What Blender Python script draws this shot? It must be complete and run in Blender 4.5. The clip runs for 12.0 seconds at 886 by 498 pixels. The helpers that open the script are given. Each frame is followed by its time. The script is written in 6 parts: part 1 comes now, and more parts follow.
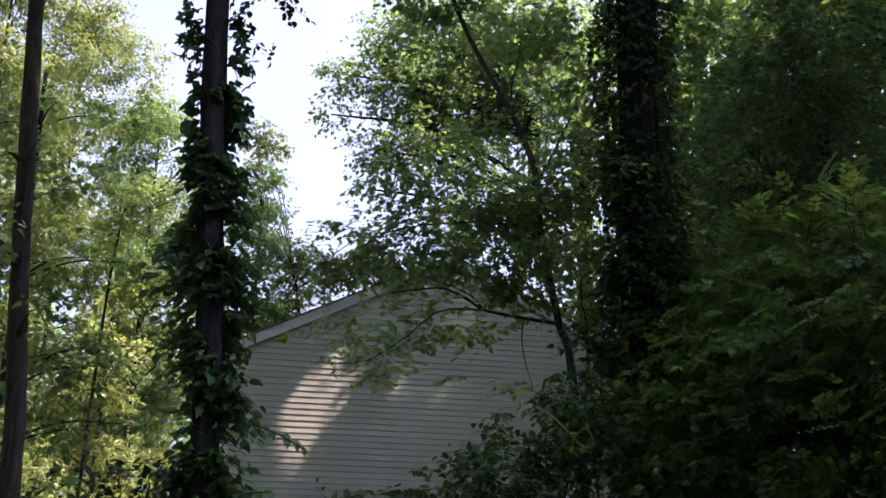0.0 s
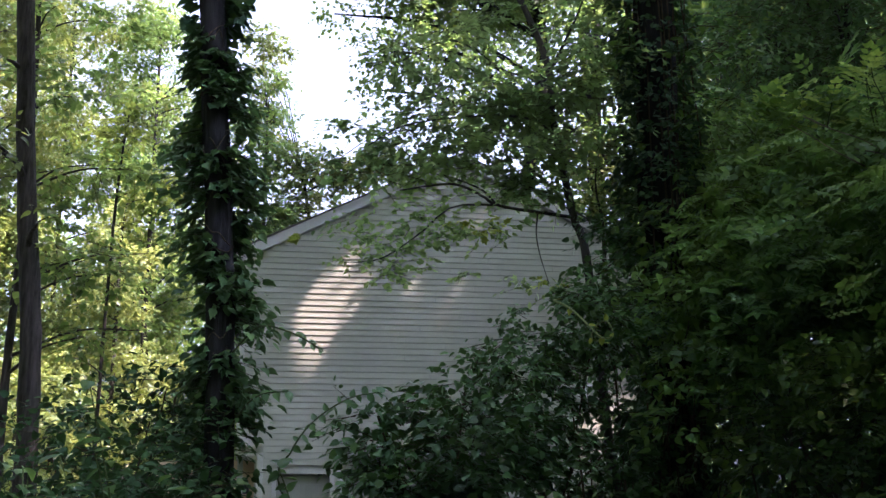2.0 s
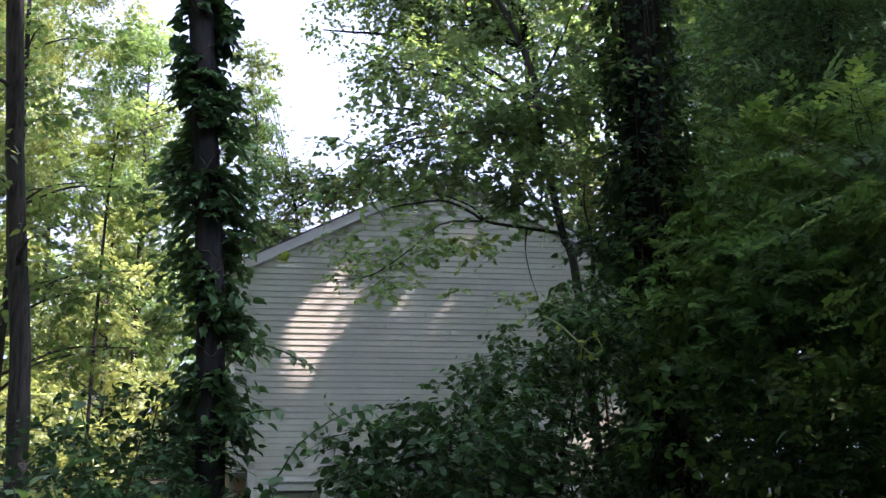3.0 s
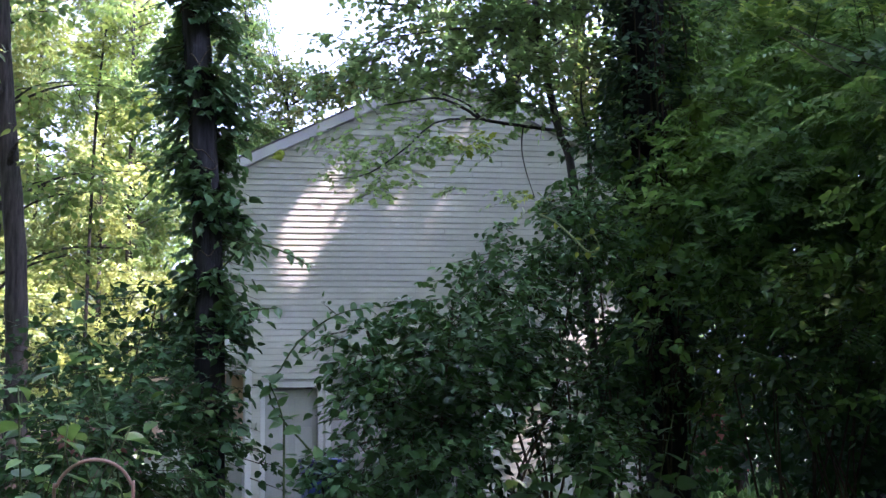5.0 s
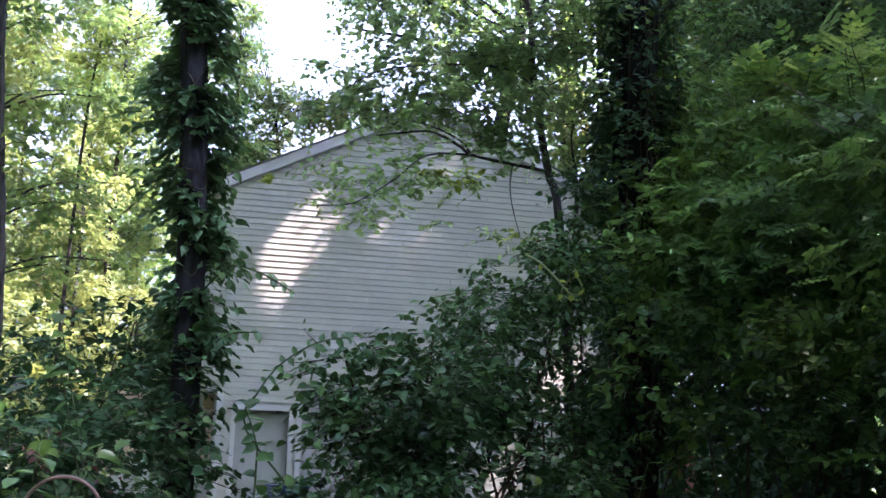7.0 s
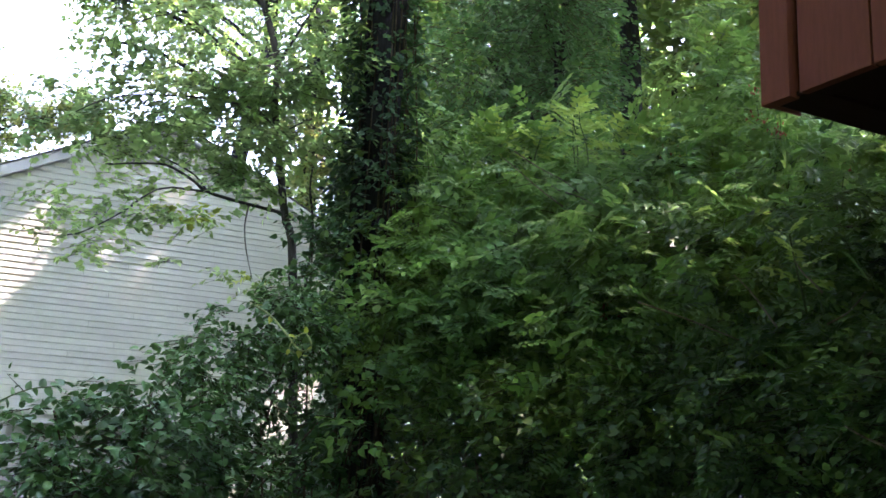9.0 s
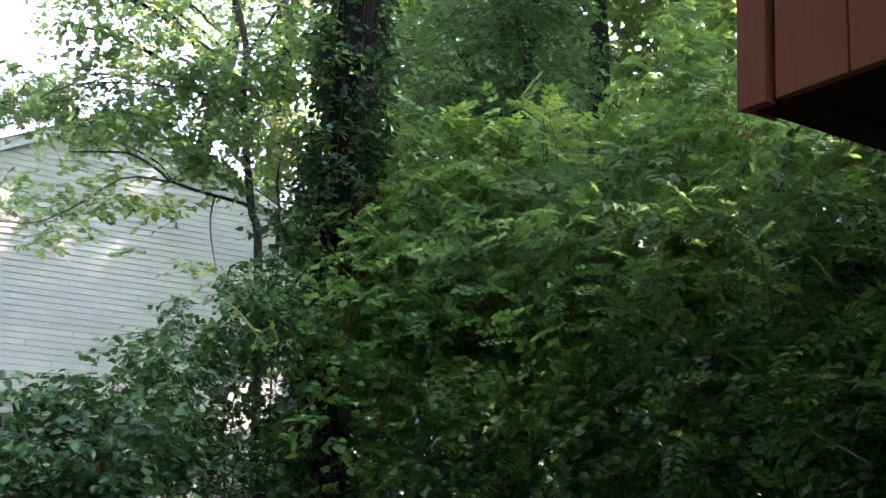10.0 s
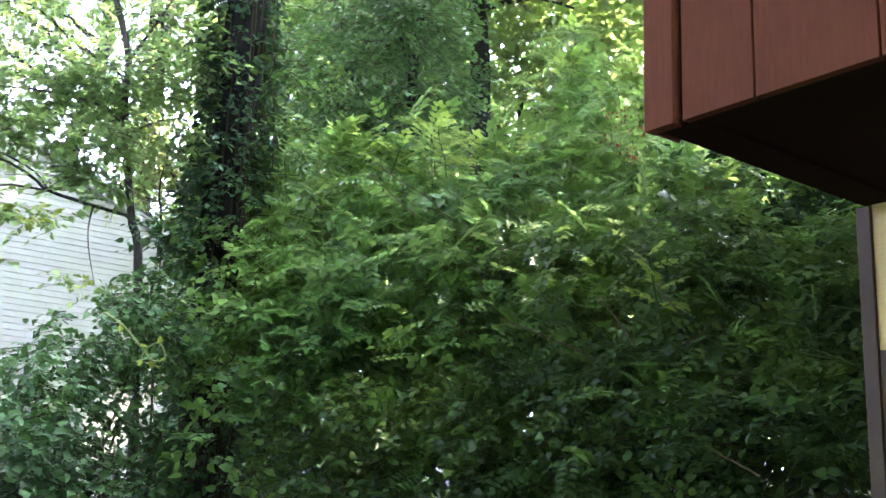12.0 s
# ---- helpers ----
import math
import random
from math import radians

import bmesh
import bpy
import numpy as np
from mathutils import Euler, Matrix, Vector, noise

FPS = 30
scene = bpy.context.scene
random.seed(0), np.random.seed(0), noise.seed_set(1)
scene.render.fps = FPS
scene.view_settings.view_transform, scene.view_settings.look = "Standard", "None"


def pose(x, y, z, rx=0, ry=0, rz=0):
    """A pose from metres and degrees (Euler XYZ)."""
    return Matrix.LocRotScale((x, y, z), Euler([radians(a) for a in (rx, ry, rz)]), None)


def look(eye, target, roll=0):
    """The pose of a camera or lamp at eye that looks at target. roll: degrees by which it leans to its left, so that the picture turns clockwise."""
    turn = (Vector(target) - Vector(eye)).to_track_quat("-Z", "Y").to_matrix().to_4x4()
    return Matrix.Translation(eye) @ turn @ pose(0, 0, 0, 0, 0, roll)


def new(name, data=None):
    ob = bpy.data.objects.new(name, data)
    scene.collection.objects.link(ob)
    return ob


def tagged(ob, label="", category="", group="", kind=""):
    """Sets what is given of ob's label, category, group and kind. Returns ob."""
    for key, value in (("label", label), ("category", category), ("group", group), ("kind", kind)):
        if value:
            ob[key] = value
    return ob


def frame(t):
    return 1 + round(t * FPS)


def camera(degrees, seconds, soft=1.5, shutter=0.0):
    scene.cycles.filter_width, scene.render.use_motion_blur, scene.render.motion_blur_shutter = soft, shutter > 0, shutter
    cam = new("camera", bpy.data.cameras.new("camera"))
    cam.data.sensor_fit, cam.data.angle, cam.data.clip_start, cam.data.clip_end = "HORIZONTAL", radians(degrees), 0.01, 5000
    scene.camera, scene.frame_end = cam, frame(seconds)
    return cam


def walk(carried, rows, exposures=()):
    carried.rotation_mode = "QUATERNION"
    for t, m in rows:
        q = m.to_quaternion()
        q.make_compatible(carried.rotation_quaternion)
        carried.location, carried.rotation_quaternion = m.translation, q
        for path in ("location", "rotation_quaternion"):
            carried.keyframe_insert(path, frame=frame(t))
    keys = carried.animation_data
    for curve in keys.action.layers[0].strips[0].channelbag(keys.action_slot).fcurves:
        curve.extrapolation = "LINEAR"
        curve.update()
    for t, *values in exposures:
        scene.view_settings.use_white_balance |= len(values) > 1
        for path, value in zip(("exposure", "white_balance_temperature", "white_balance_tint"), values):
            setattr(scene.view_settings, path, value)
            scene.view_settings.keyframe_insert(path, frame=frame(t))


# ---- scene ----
# ------------------------------------------------------------------ camera
cam = camera(45.05, 12.0, soft=1.5, shutter=0.5)
PATH = [
    (0.0, -0.014, -0.016, 1.387, 109.40, -0.75, 0.22),
    (0.5, -0.026, 0.010, 1.392, 108.09, -0.95, 0.32),
    (1.0, -0.041, 0.052, 1.418, 105.91, -0.87, 0.62),
    (1.5, -0.045, 0.090, 1.411, 104.27, -0.10, 1.01),
    (2.0, -0.037, 0.131, 1.384, 104.15, 0.58, 1.15),
    (2.5, -0.035, 0.124, 1.392, 104.57, 0.97, 0.99),
    (3.0, -0.032, 0.095, 1.395, 104.89, 1.06, 0.73),
    (3.5, -0.030, 0.061, 1.387, 103.95, 1.36, 0.66),
    (3.7, -0.031, 0.059, 1.380, 102.92, 1.36, 0.64),
    (5.3, -0.063, 0.127, 1.395, 99.41, 1.28, 0.30),
    (5.5, -0.067, 0.133, 1.391, 100.11, 0.98, 0.15),
    (6.0, -0.066, 0.150, 1.395, 101.16, 0.10, -0.21),
    (6.5, -0.065, 0.130, 1.402, 101.36, -0.98, -0.69),
    (7.0, -0.083, 0.106, 1.415, 101.13, -1.86, -1.27),
    (7.5, -0.092, 0.206, 1.427, 101.22, -2.35, -5.32),
    (7.7, -0.105, 0.208, 1.418, 101.43, -2.35, -8.27),
    (9.3, -0.077, 0.102, 1.608, 103.01, -2.57, -16.42),
    (9.5, -0.088, 0.122, 1.606, 102.96, -2.72, -16.92),
    (10.0, -0.102, 0.149, 1.612, 102.67, -3.06, -18.04),
    (10.5, -0.105, 0.178, 1.622, 102.44, -3.08, -19.42),
    (11.0, -0.136, 0.195, 1.627, 102.73, -2.85, -21.27),
    (11.5, -0.169, 0.226, 1.625, 103.27, -2.50, -23.16),
    (12.0, -0.214, 0.225, 1.610, 103.84, -2.20, -24.99),
]
EXPOSURES = [(0.0, 1.6, 5080, 32), (1.0, 1.65, 5080, 32), (2.0, 2.4, 5000, 32), (3.5, 2.5, 4920, 33), (5.4, 3.13, 4720, 40), (7.5, 3.1, 4800, 36), (9.4, 4.02, 4990, 31), (10.0, 4.05, 5010, 31), (10.5, 4.46, 5060, 36), (11.0, 4.82, 5130, 37), (11.5, 4.86, 5130, 38), (12.0, 4.9, 4970, 35)]
walk(cam, [(t, pose(*p)) for t, *p in PATH], EXPOSURES)

# ------------------------------------------------------------------ daylight
SUN = Vector((0.547, -0.167, 0.82)).normalized()
world = bpy.data.worlds.new("sky")
scene.world = world
world.use_nodes = True
wn = world.node_tree
wn.nodes.clear()
sky = wn.nodes.new("ShaderNodeTexSky")
sky.sky_type = "NISHITA"
sky.sun_disc = False
sky.sun_elevation = math.asin(SUN.z)
sky.sun_rotation = math.atan2(SUN.x, SUN.y)
sky.air_density, sky.dust_density, sky.ozone_density = 0.6, 10.0, 0.2
bg = wn.nodes.new("ShaderNodeBackground")
bg.inputs["Strength"].default_value = 0.15
wo = wn.nodes.new("ShaderNodeOutputWorld")
haze = wn.nodes.new("ShaderNodeHueSaturation")
haze.inputs["Saturation"].default_value, haze.inputs["Value"].default_value = 0.16, 1.33
wn.links.new(sky.outputs[0], haze.inputs["Color"])
wn.links.new(haze.outputs[0], bg.inputs[0])
wn.links.new(bg.outputs[0], wo.inputs[0])
sun = new("sun", bpy.data.lights.new("sun", "SUN"))
sun.data.energy, sun.data.angle, sun.data.color = 4.6, radians(0.55), (1.0, 0.73, 0.48)
sun.matrix_world = look(SUN * 60, (0, 0, 0))


# ------------------------------------------------------------------ materials
def base_mat(name, rough=0.6):
    m = bpy.data.materials.new(name)
    m.use_nodes = True
    nt = m.node_tree
    return m, nt, nt.nodes["Principled BSDF"], nt.links


def ramp(nt, stops):
    r = nt.nodes.new("ShaderNodeValToRGB")
    r.color_ramp.elements[0].position, r.color_ramp.elements[0].color = stops[0][0], (*stops[0][1], 1)
    r.color_ramp.elements[1].position, r.color_ramp.elements[1].color = stops[-1][0], (*stops[-1][1], 1)
    for p, c in stops[1:-1]:
        r.color_ramp.elements.new(p).color = (*c, 1)
    return r


def coords(nt, scale=(1, 1, 1), world_space=False):
    if world_space:
        out = nt.nodes.new("ShaderNodeNewGeometry").outputs["Position"]
    else:
        out = nt.nodes.new("ShaderNodeTexCoord").outputs["Object"]
    mp = nt.nodes.new("ShaderNodeMapping")
    mp.inputs["Scale"].default_value = scale
    nt.links.new(out, mp.inputs["Vector"])
    return mp.outputs[0]


def noise_node(nt, vec, scale, detail=4.0, rough=0.6):
    n = nt.nodes.new("ShaderNodeTexNoise")
    n.inputs["Scale"].default_value, n.inputs["Detail"].default_value, n.inputs["Roughness"].default_value = scale, detail, rough
    nt.links.new(vec, n.inputs["Vector"])
    return n.outputs["Fac"]


def mixed(nt, fac, a, b, mode="MIX"):
    mx = nt.nodes.new("ShaderNodeMix")
    mx.data_type, mx.blend_type = "RGBA", mode
    for sock, val in ((mx.inputs[0], fac), (mx.inputs[6], a), (mx.inputs[7], b)):
        if hasattr(val, "is_output"):
            nt.links.new(val, sock)
        else:
            sock.default_value = val if isinstance(val, float) else (*val, 1)
    return mx.outputs[2]


def bump(nt, height, bsdf, strength=0.4, distance=0.01):
    b = nt.nodes.new("ShaderNodeBump")
    b.inputs["Strength"].default_value, b.inputs["Distance"].default_value = strength, distance
    nt.links.new(height, b.inputs["Height"])
    nt.links.new(b.outputs[0], bsdf.inputs["Normal"])


def leaf_mat(name, dark, mid, light, through_colour, through_share=0.38, rough=0.42, gloss=0.2):
    """Leaves: every leaf its own tone, drifting from bough to bough; light passes through the blade."""
    m, nt, p, ln = base_mat(name)
    geo = nt.nodes.new("ShaderNodeNewGeometry")
    r = ramp(nt, [(0.0, dark), (0.55, mid), (1.0, light)])
    ln.new(geo.outputs["Random Per Island"], r.inputs[0])
    drift = noise_node(nt, coords(nt, world_space=True), 0.9, 2.0)
    dr = ramp(nt, [(0.3, (0.67, 0.69, 0.74)), (0.7, (1.33, 1.16, 1.06))])
    ln.new(drift, dr.inputs[0])
    col = mixed(nt, 1.0, r.outputs[0], dr.outputs[0], "MULTIPLY")
    spot = noise_node(nt, coords(nt, world_space=True), 60.0, 3.0)
    sr = ramp(nt, [(0.3, (0.8, 0.82, 0.78)), (0.7, (1.1, 1.08, 1.0))])
    ln.new(spot, sr.inputs[0])
    col = mixed(nt, 1.0, col, sr.outputs[0], "MULTIPLY")
    ln.new(col, p.inputs["Base Color"])
    p.inputs["Roughness"].default_value = rough
    p.inputs["Specular IOR Level"].default_value = gloss
    tl = nt.nodes.new("ShaderNodeBsdfTranslucent")
    tcol = mixed(nt, 1.0, dr.outputs[0], through_colour, "MULTIPLY")
    ln.new(tcol, tl.inputs["Color"])
    ms = nt.nodes.new("ShaderNodeMixShader")
    ms.inputs[0].default_value = through_share
    ln.new(p.outputs[0], ms.inputs[1])
    ln.new(tl.outputs[0], ms.inputs[2])
    ln.new(ms.outputs[0], nt.nodes["Material Output"].inputs["Surface"])
    return m


def bark_mat(name, dark, light, scale=1.0):
    m, nt, p, ln = base_mat(name)
    v = coords(nt, (14 * scale, 14 * scale, 2.2 * scale), True)
    fur = noise_node(nt, v, 1.6, 6.0, 0.65)
    big = noise_node(nt, coords(nt, (1, 1, 1), True), 1.3, 3.0)
    r = ramp(nt, [(0.32, dark), (0.62, light)])
    ln.new(fur, r.inputs[0])
    g = ramp(nt, [(0.35, (0.75, 0.8, 0.72)), (0.7, (1.15, 1.1, 1.05))])
    ln.new(big, g.inputs[0])
    ln.new(mixed(nt, 1.0, r.outputs[0], g.outputs[0], "MULTIPLY"), p.inputs["Base Color"])
    p.inputs["Roughness"].default_value = 0.9
    p.inputs["Specular IOR Level"].default_value = 0.12
    bump(nt, fur, p, 0.9, 0.02)
    return m


def painted(name, colour, wear=0.12, rough=0.55, grain=(3, 3, 40), bump_by=0.15, gloss=0.5):
    """Paint with faint grain, dust and a little tone from piece to piece."""
    m, nt, p, ln = base_mat(name)
    big = noise_node(nt, coords(nt, (1, 1, 1), True), 1.7, 5.0)
    fine = noise_node(nt, coords(nt, grain, True), 6.0, 5.0, 0.7)
    info = nt.nodes.new("ShaderNodeObjectInfo")
    a = tuple(c * (1 - wear) for c in colour)
    b = tuple(min(1.0, c * (1 + wear)) for c in colour)
    r = ramp(nt, [(0.3, a), (0.7, b)])
    ln.new(big, r.inputs[0])
    r2 = ramp(nt, [(0.0, (0.93, 0.93, 0.94)), (1.0, (1.05, 1.04, 1.03))])
    ln.new(info.outputs["Random"], r2.inputs[0])
    c = mixed(nt, 1.0, r.outputs[0], r2.outputs[0], "MULTIPLY")
    r3 = ramp(nt, [(0.3, (0.86, 0.86, 0.85)), (0.6, (1.04, 1.04, 1.04))])
    ln.new(fine, r3.inputs[0])
    ln.new(mixed(nt, 1.0, c, r3.outputs[0], "MULTIPLY"), p.inputs["Base Color"])
    p.inputs["Roughness"].default_value = rough
    p.inputs["Specular IOR Level"].default_value = gloss
    bump(nt, fine, p, bump_by, 0.004)
    return m


def ground_mat():
    m, nt, p, ln = base_mat("leaf_litter_and_grass")
    v = coords(nt, (1, 1, 1), True)
    patch = noise_node(nt, v, 0.35, 4.0)
    fine = noise_node(nt, v, 22.0, 6.0, 0.7)
    litter = ramp(nt, [(0.3, (0.035, 0.024, 0.015)), (0.7, (0.13, 0.09, 0.055))])
    grass = ramp(nt, [(0.3, (0.03, 0.055, 0.014)), (0.7, (0.09, 0.14, 0.035))])
    ln.new(fine, litter.inputs[0])
    ln.new(fine, grass.inputs[0])
    sw = ramp(nt, [(0.42, (0, 0, 0)), (0.56, (1, 1, 1))])
    ln.new(patch, sw.inputs[0])
    ln.new(mixed(nt, sw.outputs[0], litter.outputs[0], grass.outputs[0]), p.inputs["Base Color"])
    p.inputs["Roughness"].default_value = 0.95
    bump(nt, fine, p, 1.0, 0.04)
    return m


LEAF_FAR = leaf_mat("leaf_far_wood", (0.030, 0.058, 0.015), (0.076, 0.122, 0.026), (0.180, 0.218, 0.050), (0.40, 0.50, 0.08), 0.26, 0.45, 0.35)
# Bright yellow-green that puts sunlight into the leaf colour.
LEAF_SUN = leaf_mat("leaf_painted_sun", (0.032, 0.058, 0.014), (0.100, 0.143, 0.032), (0.260, 0.300, 0.085), (0.46, 0.57, 0.11), 0.28, 0.42, 0.4)
LEAF_CREEPER = leaf_mat("leaf_creeper", (0.022, 0.056, 0.028), (0.042, 0.088, 0.040), (0.076, 0.132, 0.056), (0.15, 0.28, 0.07), 0.28, 0.5)
# Pale green of fresh tufts; on one sprig it paints a sun fleck.
LEAF_FRESH_SUN = leaf_mat("leaf_fresh_sunfleck", (0.15, 0.25, 0.05), (0.20, 0.31, 0.06), (0.26, 0.37, 0.08), (0.45, 0.62, 0.11), 0.45, 0.5)
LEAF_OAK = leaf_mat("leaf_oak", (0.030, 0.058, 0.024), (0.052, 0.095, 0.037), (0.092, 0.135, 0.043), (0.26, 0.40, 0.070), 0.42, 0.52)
LEAF_MAPLE = leaf_mat("leaf_maple", (0.045, 0.092, 0.038), (0.075, 0.136, 0.048), (0.130, 0.200, 0.058), (0.38, 0.56, 0.17), 0.58)
LEAF_IVY = leaf_mat("leaf_ivy", (0.016, 0.046, 0.024), (0.029, 0.066, 0.031), (0.052, 0.098, 0.044), (0.121, 0.229, 0.064), 0.22, 0.55)
LEAF_SHRUB = leaf_mat("leaf_shrub", (0.013, 0.038, 0.015), (0.030, 0.078, 0.028), (0.078, 0.155, 0.052), (0.17, 0.33, 0.07), 0.24, 0.4, 0.3)
LEAF_TIP = leaf_mat("leaf_fresh_tip", (0.085, 0.165, 0.036), (0.13, 0.225, 0.048), (0.175, 0.28, 0.06), (0.36, 0.56, 0.09), 0.45, 0.45)
LEAF_ASH = leaf_mat("leaf_ash", (0.026, 0.071, 0.021), (0.057, 0.134, 0.034), (0.143, 0.260, 0.060), (0.29, 0.48, 0.085), 0.36, 0.42, 0.28)
LEAF_THICKET = leaf_mat("leaf_thicket", (0.017, 0.046, 0.013), (0.042, 0.097, 0.025), (0.118, 0.194, 0.045), (0.18, 0.32, 0.05), 0.32, 0.42, 0.28)
LEAF_WEED = leaf_mat("leaf_weed", (0.018, 0.048, 0.015), (0.033, 0.074, 0.021), (0.062, 0.114, 0.031), (0.16, 0.30, 0.07), 0.34, 0.45)
# Near-black leaf colour that holds the shade of deep growth.
LEAF_DARK = leaf_mat("leaf_shade_colour", (0.011, 0.031, 0.012), (0.020, 0.050, 0.018), (0.038, 0.076, 0.026), (0.07, 0.15, 0.035), 0.22, 0.6, 0.1)
BARK = bark_mat("bark_grey_brown", (0.006, 0.0065, 0.0075), (0.021, 0.021, 0.022))
BARK_PALE = bark_mat("bark_pale_grey", (0.016, 0.014, 0.013), (0.056, 0.050, 0.046))
BARK_YOUNG = bark_mat("smooth_young_bark", (0.026, 0.025, 0.024), (0.075, 0.071, 0.066))
TWIG = bark_mat("twig", (0.02, 0.017, 0.012), (0.07, 0.055, 0.035), 3.0)
PALETWIG = bark_mat("pale_twig", (0.10, 0.09, 0.06), (0.19, 0.165, 0.115), 3.0)
STEM = bark_mat("green_stem", (0.035, 0.055, 0.02), (0.085, 0.11, 0.045), 3.0)
TENDRIL = bark_mat("pale_tendril", (0.16, 0.20, 0.08), (0.26, 0.31, 0.14), 3.0)
SIDING = painted("vinyl_siding", (0.270, 0.276, 0.213), 0.05, 0.5, (0.6, 0.6, 30), 0.08)
RAKE = painted("grey_white_fascia", (0.36, 0.36, 0.345), 0.06, 0.5)
DOORPAINT = painted("door_paint", (0.205, 0.215, 0.175), 0.06, 0.5)
WHITE = painted("white_trim", (0.33, 0.335, 0.295), 0.05, 0.5)
CREAM = painted("cream_door", (0.225, 0.228, 0.19), 0.06, 0.5)
TAN = painted("tan_panel", (0.42, 0.30, 0.20), 0.12, 0.7)
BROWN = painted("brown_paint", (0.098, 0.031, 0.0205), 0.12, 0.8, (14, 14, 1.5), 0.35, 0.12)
DARKBROWN = painted("brown_joint_and_shade", (0.013, 0.0052, 0.004), 0.2, 0.9, (5, 5, 5), 0.3, 0.1)
POSTBROWN = painted("post_paint", (0.065, 0.040, 0.032), 0.12, 0.7, (18, 18, 1.5), 0.35)
YELLOWWALL = painted("lit_wall_ochre", (0.62, 0.46, 0.22), 0.1, 0.7)
SHINGLE = painted("asphalt_shingle", (0.07, 0.065, 0.06), 0.25, 0.95, (9, 9, 9), 0.6)
BLUE = painted("blue_plastic", (0.014, 0.024, 0.10), 0.1, 0.45)
COPPER = painted("copper_hose", (0.17, 0.095, 0.068), 0.15, 0.4)
BLACK = painted("black_metal", (0.02, 0.02, 0.02), 0.1, 0.5)
BRICKRED = painted("weathered_red_wood", (0.16, 0.05, 0.035), 0.2, 0.8)
GROUND = ground_mat()
DRYLEAF = leaf_mat("withered_leaf", (0.05, 0.022, 0.016), (0.085, 0.034, 0.024), (0.13, 0.055, 0.036), (0.12, 0.05, 0.03), 0.2)
REDSEED = leaf_mat("reddish_seed", (0.11, 0.04, 0.028), (0.17, 0.06, 0.04), (0.24, 0.09, 0.055), (0.3, 0.10, 0.06), 0.3)
# Yellow-green that stands in for sunlight on boughs; also colours the tendril's leaves.
SPRIG_YELLOW = leaf_mat("leaf_yellow_green", (0.10, 0.16, 0.02), (0.15, 0.21, 0.03), (0.2, 0.26, 0.035), (0.42, 0.52, 0.07), 0.45)


# ------------------------------------------------------------------ builders
def part(name, data, material, parent, label="", kind=""):
    """One mesh object under a thing or a part; data is a bmesh or a mesh in the parent's space."""
    if isinstance(data, bmesh.types.BMesh):
        me = bpy.data.meshes.new(name)
        data.to_mesh(me)
        data.free()
    else:
        me = data
    if not me.materials:
        me.materials.append(material)
    ob = new(name, me)
    ob.parent = parent
    return tagged(ob, label, kind=kind)


def thing(name, place, label, category, group="", turn=0.0, kind=""):
    global rng
    rng = np.random.default_rng(abs(int(place[0] * 1000) * 7919 + int(place[1] * 1000) * 131 + len(label)))
    ob = new(name)
    ob.empty_display_size = 0.2
    ob.matrix_world = pose(*place, 0, 0, turn)
    return tagged(ob, label, category, group, kind)


def box(bm, x0, x1, y0, y1, z0, z1, bevel=0.0):
    r = bmesh.ops.create_cube(bm, size=1.0)
    bmesh.ops.transform(bm, matrix=Matrix.LocRotScale(((x0 + x1) / 2, (y0 + y1) / 2, (z0 + z1) / 2), None, (x1 - x0, y1 - y0, z1 - z0)), verts=r["verts"])
    if bevel:
        edges = {e for v in r["verts"] for e in v.link_edges}
        bmesh.ops.bevel(bm, geom=list(edges), offset=bevel, segments=2, affect="EDGES", profile=0.6)
    return bm


def boxed(x0, x1, y0, y1, z0, z1, bevel=0.0):
    return box(bmesh.new(), x0, x1, y0, y1, z0, z1, bevel)


def spline(points, n):
    """n points on a smooth curve through the given ones."""
    p = [Vector(q) for q in points]
    p = [2 * p[0] - p[1]] + p + [2 * p[-1] - p[-2]]
    out = []
    for i in range(n):
        s = i / (n - 1) * (len(p) - 3)
        k = min(int(s), len(p) - 4)
        u = s - k
        a, b, c, d = p[k:k + 4]
        out.append(0.5 * ((2 * b) + (c - a) * u + (2 * a - 5 * b + 4 * c - d) * u * u + (3 * b - a - 3 * c + d) * u ** 3))
    return out


def tube(bm, points, r0, r1, n=14, seg=8, rough=0.0, flare=0.0):
    """A tapered, slightly uneven round branch along a smooth curve."""
    pts = spline(points, n)
    rings = []
    side = Vector((1, 0, 0))
    for i, p in enumerate(pts):
        d = (pts[min(i + 1, n - 1)] - pts[max(i - 1, 0)]).normalized()
        side = (side - d * side.dot(d))
        if side.length < 1e-3:
            side = d.orthogonal()
        side.normalize()
        other = d.cross(side)
        u = i / (n - 1)
        r = r0 + (r1 - r0) * u + flare * math.exp(-u * n / 1.5)
        ring = []
        for k in range(seg):
            a = 2 * math.pi * k / seg
            w = side * math.cos(a) + other * math.sin(a)
            rr = r * (1 + rough * noise.noise(p * 2.5 + w * 1.7))
            ring.append(bm.verts.new(p + w * rr))
        rings.append(ring)
    for a, b in zip(rings, rings[1:]):
        for k in range(seg):
            f = bm.faces.new((a[k], a[(k + 1) % seg], b[(k + 1) % seg], b[k]))
            f.smooth = True
    bm.faces.new(list(reversed(rings[0])))
    bm.faces.new(rings[-1])
    return bm


rng = np.random.default_rng(11)


def unit(a):
    return a / np.maximum(np.linalg.norm(a, axis=-1, keepdims=True), 1e-9)


# leaf outlines: vertices (across, along, lift) and triangles
KITE = (np.array([(0, 0, 0), (-0.30, 0.45, 0.06), (0, 1, -0.08), (0.30, 0.45, 0.06)]), np.array([(0, 2, 1), (0, 3, 2)]))


